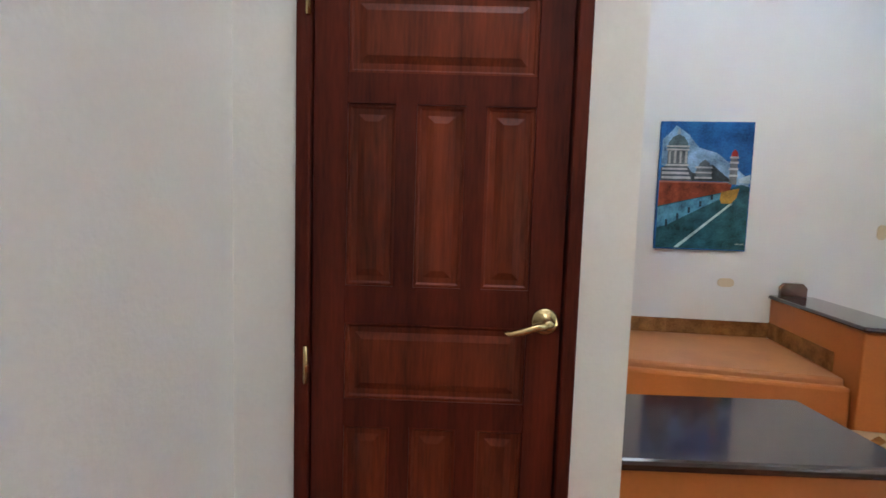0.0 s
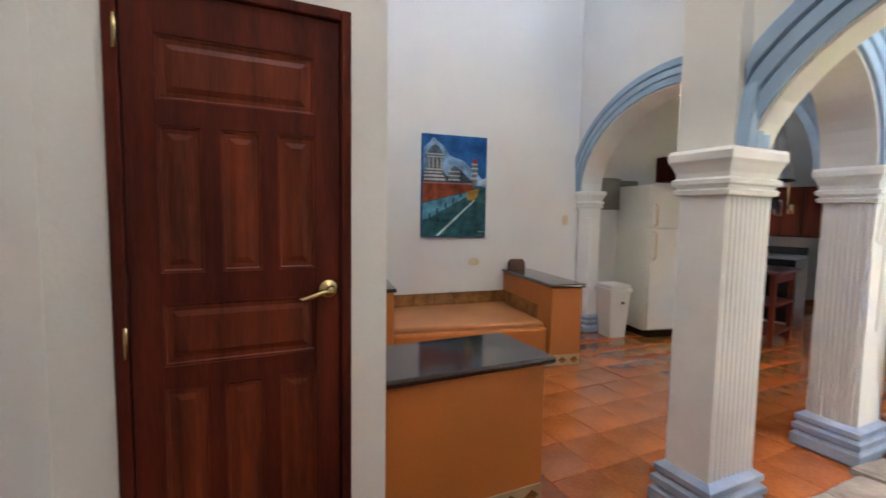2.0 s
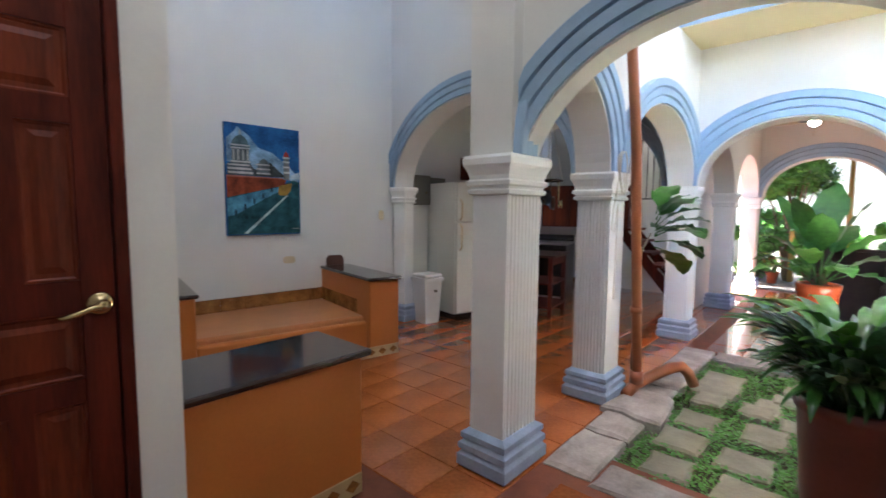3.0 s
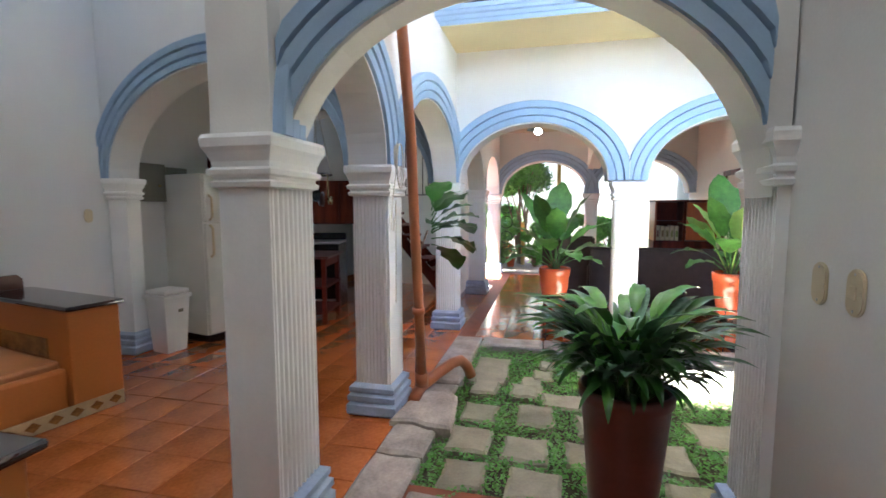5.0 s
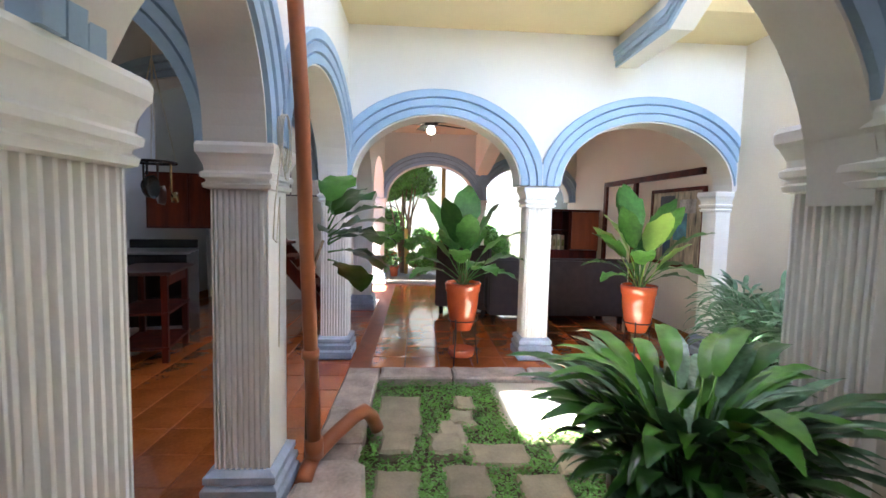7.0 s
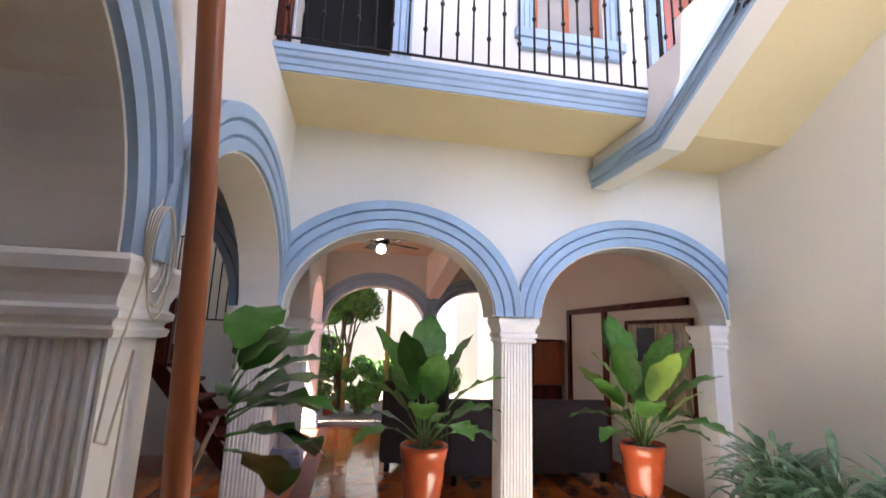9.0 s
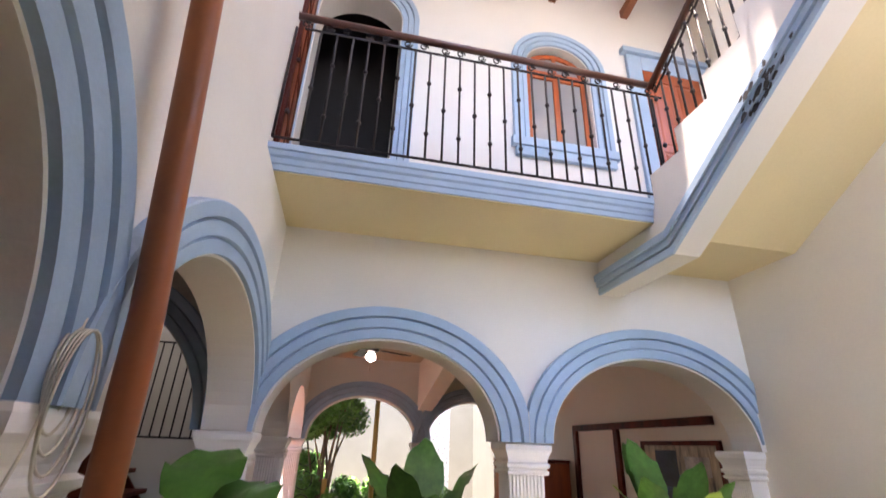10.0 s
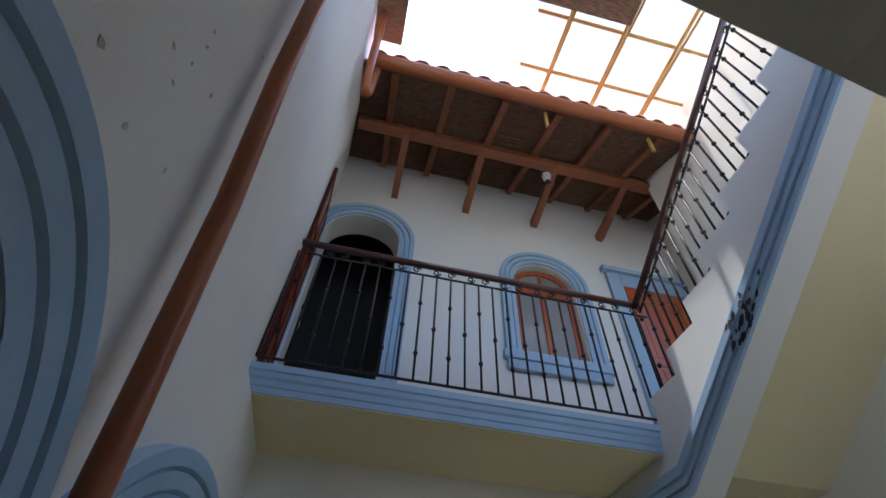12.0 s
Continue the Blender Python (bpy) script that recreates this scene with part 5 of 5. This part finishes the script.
part("back", B((0.03, 0.37, 0.801), (0.87, 0.40, 1.42)), DOORWOOD, bk)
part("divider", B((0.42, 0.01, 0.801), (0.45, 0.368, 1.42)), DOORWOOD, bk)
part("middle_shelf", B((0.031, 0.01, 1.10), (0.418, 0.368, 1.12)), DOORWOOD, bk)
part("open_door", B((0.46, -0.02, 0.82), (0.87, -0.001, 1.41), 0.003), REDDOOR, bk)
for k in range(5):
    b = thing("book", pose(8.60, -2.09 - 0.07 * k, 0.805), "pale cream upright book in the dark cabinet", "book", "books in the cabinet")
    part("cover", B((0, -0.05, 0), (0.2, 0, 0.24 - 0.01 * (k % 3)), 0.003), IVORY, b)
    part("spine_label", B((-0.002, -0.04, 0.06), (-0.0003, -0.01, 0.16)), mat("book_label_%s" % "abcde"[k], (0.25, 0.1 + 0.05 * k, 0.08), 0.6), b)
pf = thing("painting", pose(6.95, -2.975, 0.80, 0, 0, 180), "framed abstract painting in dark blue and brown on the cream wall", "painting")
PW2, PH2 = 1.05, 0.88
part("frame", box(box(box(B((0, -0.03, 0), (PW2, 0, 0.04), 0.003), (0, -0.03, PH2 - 0.04), (PW2, 0, PH2), 0.003), (0, -0.03, 0.04), (0.04, 0, PH2 - 0.04)), (PW2 - 0.04, -0.03, 0.04), (PW2, 0, PH2 - 0.04)), DOORWOOD, pf)
ABS = mat("abstract_canvas", (0.05, 0.12, 0.16), 0.5, 0.9, 5, 0.2, 14, tint=(0.32, 0.26, 0.18), stretch=(3, 1, 0.7))
part("canvas", B((0.04, -0.015, 0.04), (PW2 - 0.04, -0.002, PH2 - 0.04)), ABS, pf)
for k, (x0, x1, z0, z1, c) in enumerate(((0.2, 0.5, 0.45, 0.8, (0.02, 0.03, 0.05)), (0.5, 0.75, 0.3, 0.6, (0.05, 0.2, 0.28)), (0.3, 0.45, 0.1, 0.5, (0.03, 0.07, 0.12)), (0.6, 0.9, 0.6, 0.75, (0.35, 0.33, 0.3)))):
    part("brush_patch", B((x0, -0.017 - 0.001 * k, z0), (x1, -0.0155 - 0.001 * k, z1)), mat("patch_%s" % "abcd"[k], c, 0.5, 0.6, 8, 0.2, 40), pf)
S(part("trim_passage", box(box(B((7.35, -2.98, 0.0), (7.43, -2.94, 1.80)), (8.3, -2.98, 0.0), (8.38, -2.94, 1.80)), (5.95, -2.98, 1.80), (8.38, -2.94, 1.87)), DOORWOOD))
sk = tagged(new("baseboard"), "brown glazed tile skirting along the walls", kind="structure")
skm = None
def skirting(m, n, w=0.30):
    global skm
    for k in range(n):
        if skm is None:
            o = part("skirting_tile", B((0.003, -0.010, 0.002), (w - 0.003, 0, 0.115), 0.002), BROWNTILE, sk)
            skm = o.data
        else:
            o = new("skirting_tile", skm)
            o.parent = sk
        o.matrix_local = m @ pose(k * w, 0, 0)
skirting(pose(9.8, -2.979, 0, 0, 0, 180), 14)
skirting(NWI @ pose(2.05, -0.001, 0), 16)

fan = thing("ceiling_fan", pose(7.85, -0.22, 2.78), "dark ceiling fan with a lit white globe", "ceiling fan")
part("rod", tube(bmesh.new(), [(0, 0, 0), (0, 0, -0.16)], 0.012, 8), BLACK, fan)
part("motor", lathe(bmesh.new(), [(0.03, -0.12), (0.09, -0.15), (0.10, -0.19), (0.09, -0.23), (0.05, -0.25)][::-1], 24), BLACK, fan, "", True)
part("globe", lathe(bmesh.new(), [(0.058 * math.sin(i * math.pi / 12), -0.30 - 0.05 * math.cos(i * math.pi / 12)) for i in range(1, 12)], 20), BULB, fan, "lit white glass globe", True)
for k in range(5):
    bl = part("blade", box(B((0.14, -0.065, -0.210), (0.56, 0.065, -0.198), 0.004), (0.07, -0.015, -0.208), (0.16, 0.015, -0.200)), BLACK, fan)
    bl.matrix_local = pose(0, 0, 0, 8, 0, 72 * k + 12)
part("pull_chain", tube(bmesh.new(), [(0.03, 0, -0.25), (0.03, 0, -0.45)], 0.002, 4), BRASS, fan)
S(part("ceiling_beam", prism(bmesh.new(), [(6.3, 2.78), (9.8, 2.78), (9.8, 2.05), (9.5, 2.1)], -1.32, -1.10, "xz"), CREAM))

# ---- stairwell seen through the courtyard arch ----
# white walls added to box in the lamp, for a bright window beyond
S(part("wall_stairwell", box(box(box(B((8.30, 0.9, 0), (8.38, 2.5, 4.85)), (7.30, 2.42, 0), (8.30, 2.5, 4.85)), (7.30, 0.9, 0), (8.30, 0.98, 4.85)), (7.30, 0.98, 2.7), (7.36, 2.42, 4.85)), WHITE))
wg = thing("window_grille", pose(8.22, 1.2, 1.55), "black iron bars before an added white wall", "window grille")
for k in range(11):
    part("bar", tube(bmesh.new(), [(0, 0.1 * k, 0), (0, 0.1 * k, 1.0)], 0.008, 6), IRON, wg)
for z in (0, 1.0):
    part("crossbar", tube(bmesh.new(), [(0, -0.2, z), (0, 1.2, z)], 0.010, 6), IRON, wg)
ws = thing("wooden_stair", pose(7.5, 1.1, 0), "red-brown wooden stair with open treads in the stairwell", "stair")
for k in range(8):
    part("tread", B((0.0, 0.15 * k, 0.18 * k + 0.14), (0.62, 0.15 * k + 0.22, 0.18 * k + 0.18), 0.004), DOORWOOD, ws)
for x in (0.0, 0.58):
    part("stringer", prism(bmesh.new(), [(-0.05, 0.0), (0.15, 0.0), (1.30, 1.38), (1.30, 1.60)], x, x + 0.04, "yz"), DOORWOOD, ws)

# ---- garden beyond the far arches ----
S(part("garden_eave", B((10.12, -3.3, 2.80), (12.2, 2.0, 2.88)), REED))
for k in range(9):
    S(part("garden_eave_rafter", B((10.12, -3.1 + 0.6 * k, 2.70), (12.25, -3.03 + 0.6 * k, 2.798), 0.004), BEAM))
S(part("garden_paving", B((10.05, -6, -0.055), (18, 6, -0.004)), mat("garden_gravel", (0.16, 0.14, 0.11), 0.9, 0.4, 6, 0.5, 60)))
S(part("garden_wall", B((14.5, -6, 0), (14.7, 6, 3.6)), GARDENWALL))
S(part("garden_side_wall", B((10.1, -3.5, 0), (14.5, -3.3, 3.6)), GARDENWALL))
S(part("garden_north_wall", B((10.1, 2.0, 0), (14.5, 2.2, 3.6)), GARDENWALL))


def leaf_cloud(name, material, centers, n, s, parent, seed, label):
    r = np.random.RandomState(seed)
    idx = r.randint(0, len(centers), n)
    C = np.array([c[:3] for c in centers])[idx]
    R = np.array([c[3] for c in centers])[idx]
    d = r.normal(size=(n, 3))
    d /= np.linalg.norm(d, axis=1)[:, None]
    p = C + d * (R * r.uniform(0.45, 1.05, n))[:, None]
    u = r.normal(size=(n, 3))
    u /= np.linalg.norm(u, axis=1)[:, None]
    v = np.cross(u, r.normal(size=(n, 3)))
    v /= np.linalg.norm(v, axis=1)[:, None]
    k = r.uniform(0.6, 1.3, n)[:, None] * s
    V = np.stack([p - u * k, p - v * k * 0.4, p + u * k, p + v * k * 0.4], 1).reshape(-1, 3)
    me = bpy.data.meshes.new(name)
    me.from_pydata(V.tolist(), [], np.arange(4 * n).reshape(n, 4).tolist())
    me.materials.append(material)
    o = new(name, me)
    o.parent = parent
    return tagged(o, label, kind="stuff")


GARDENLEAF = mat("garden_leaf", (0.05, 0.16, 0.03), 0.5, 0.4, 5, 0.0, 40, tint=(0.12, 0.30, 0.05))
def tree(x, y, stems, crown, n, label, seed, s=0.05):
    t = thing("tree", pose(x, y, 0), label, "tree")
    r = random.Random(seed)
    bm = bmesh.new()
    for k in range(stems):
        a = r.uniform(0, 6.28)
        c = crown[k % len(crown)]
        tube(bm, [(0.06 * math.cos(a), 0.06 * math.sin(a), -0.05), (0.10 * math.cos(a) + 0.2 * c[0], 0.10 * math.sin(a) + 0.2 * c[1], c[2] * 0.5), (c[0], c[1], c[2])], [0.035, 0.024, 0.01], 7)
    part("trunk", bm, BARK, t, "thin grey-brown branching stems")
    leaf_cloud("crown", GARDENLEAF, crown, n, s, t, seed, "small bright green leaves")
    return t


rr = random.Random(8)
cr = [(rr.uniform(-0.45, 0.45), rr.uniform(-0.5, 0.45), rr.uniform(1.75, 2.7), rr.uniform(0.18, 0.32)) for _ in range(14)]
tree(11.6, 0.22, 9, cr, 14000, "slender garden tree with a dense bright green crown", 3)
cr = [(rr.uniform(-0.3, 0.3), rr.uniform(-0.35, 0.35), rr.uniform(0.2, 0.75), rr.uniform(0.12, 0.22)) for _ in range(8)]
tree(11.2, -0.15, 6, cr, 3600, "low green garden shrub on the paving", 4, 0.06)
tree(11.9, -1.35, 6, [(c[0], c[1], c[2] + 0.35, c[3]) for c in cr], 3600, "leafy green garden shrub in the sun", 5, 0.06)
tree(12.8, 0.75, 6, [(c[0], c[1], c[2] + 0.5, c[3] + 0.1) for c in cr], 4000, "tall leafy garden shrub near the wall", 6, 0.06)
for gx, gy, gz, gr, gk, gn in ((11.9, 0.75, 0.9, 0.42, 9, 5200), (12.6, -0.45, 0.55, 0.34, 8, 4200), (12.2, -1.9, 0.5, 0.30, 7, 3600), (11.3, 0.75, 0.35, 0.22, 6, 2600)):
    cr = [(rr.uniform(-gr, gr), rr.uniform(-gr, gr), gz + rr.uniform(-0.3, 0.4), rr.uniform(0.14, 0.26)) for _ in range(gk)]
    tree(gx, gy, 7, cr, gn, "leafy green garden shrub on the gravel by the pale wall", int(gx * 10 + gk), 0.055)
for py, ph, label in ((0.18, 1.0, "ochre wooden garden post among the shrubs"), (-0.62, 2.5, "tall ochre wooden garden post under the eave")):
    gp_ = thing("garden_post", pose(11.45, py, -0.01), label, "post")
    part("post", tube(bmesh.new(), [(0, 0, 0), (0.01, 0, ph * 0.5), (0.0, 0.01, ph)], 0.045, 10), YSTEEL, gp_, "", True)
for px_, py in ((11.0, 0.42), (11.9, -1.15), (12.0, -1.55)):
    fp = thing("garden_pot", pose(px_, py, -0.004), "small terracotta garden pot with orange flowers and green leaves", "potted plant")
    part("pot", lathe(bmesh.new(), [(0.07, 0), (0.11, 0.20), (0.12, 0.22), (0.10, 0.22), (0.09, 0.19)], 16), POTRED, fp, "", True)
    leaf_cloud("foliage", GARDENLEAF, [(0, 0, 0.34, 0.16), (0.05, 0.06, 0.44, 0.11)], 500, 0.035, fp, int(px_ * 7), "small green leaves")
    leaf_cloud("flowers", POTRED, [(0, 0, 0.42, 0.15)], 60, 0.025, fp, int(px_ * 9), "orange-red petals")
gs = thing("iron_plant_stand", pose(10.7, 0.50, 0), "dark iron garden plant stand with curled rings", "plant stand")
for k in range(4):
    part("ring", tube(bmesh.new(), [(0, 0.13 * math.cos(i * math.pi / 10), 0.35 + 0.33 * k + 0.13 * math.sin(i * math.pi / 10)) for i in range(20)], 0.008, 5, True), IRON, gs)
part("post", tube(bmesh.new(), [(0, 0.15, 0), (0, 0.15, 1.9)], 0.012, 6), IRON, gs)
STONECLAD = mat("blue_grey_stone_cladding", (0.10, 0.13, 0.19), 0.7, 0.7, 22, 0.6, 60, tint=(0.36, 0.38, 0.42))
S(part("garden_stone_panel", B((13.0, -2.35, 0), (13.2, -1.85, 3.0)), STONECLAD), "blue-grey stone clad garden panel")

# ---- floor tiles, last ----
def tile_field(x0, y0, x1, y1, s, skip, label, turn=0.0):
    f = tagged(new("floor_tiles"), label, kind="structure")
    f.matrix_world = pose(0, 0, 0)
    me = None
    count = 0
    nx, ny = int((x1 - x0) / s), int((y1 - y0) / s)
    for j in range(ny):
        for i in range(nx):
            cx, cy = x0 + (i + 0.5) * s, y0 + (j + 0.5) * s
            if skip(cx, cy):
                continue
            if me is None:
                bm = bmesh.new()
                h = s / 2 - 0.002
                lo = [bm.verts.new((a * h, b * h, -0.008)) for a, b in ((-1, -1), (1, -1), (1, 1), (-1, 1))]
                mid = [bm.verts.new((a * h, b * h, -0.003)) for a, b in ((-1, -1), (1, -1), (1, 1), (-1, 1))]
                hi = [bm.verts.new((a * (h - 0.003), b * (h - 0.003), 0.0)) for a, b in ((-1, -1), (1, -1), (1, 1), (-1, 1))]
                for p, q in ((lo, mid), (mid, hi)):
                    for k in range(4):
                        bm.faces.new((p[k], p[(k + 1) % 4], q[(k + 1) % 4], q[k]))
                bm.faces.new(hi)
                o = part("floor_tile", bm, TILE, f)
                me = o.data
            else:
                o = new("floor_tile", me)
                o.parent = f
            o.matrix_local = pose(cx, cy, -0.001 + 0.0009 * math.sin(i * 3.1 + j * 1.7), 0.12 * math.sin(i * 5 + j), 0.12 * math.cos(i * 2 + j * 3), 0)
            count += 1
    return count


inwall = lambda x, y: (x < 1.7 and y < 1.4) or y > 3.75 or (x < 3.2 and y > 2.6)
tile_field(0.90, 0.505, 5.4, 3.9, 0.30, inwall, "glossy orange terracotta floor tiles of the room")
tile_field(5.4, 0.505, 8.4, 3.6, 0.30, lambda x, y: False, "glossy orange terracotta floor tiles of the kitchen")
tile_field(5.30, -2.97, 9.8, 0.50, 0.30, lambda x, y: False, "glossy terracotta floor tiles of the living room")
tile_field(-0.04, -1.16, 2.43, 0.5, 0.30, lambda x, y: False, "glossy terracotta floor tiles of the corridor")
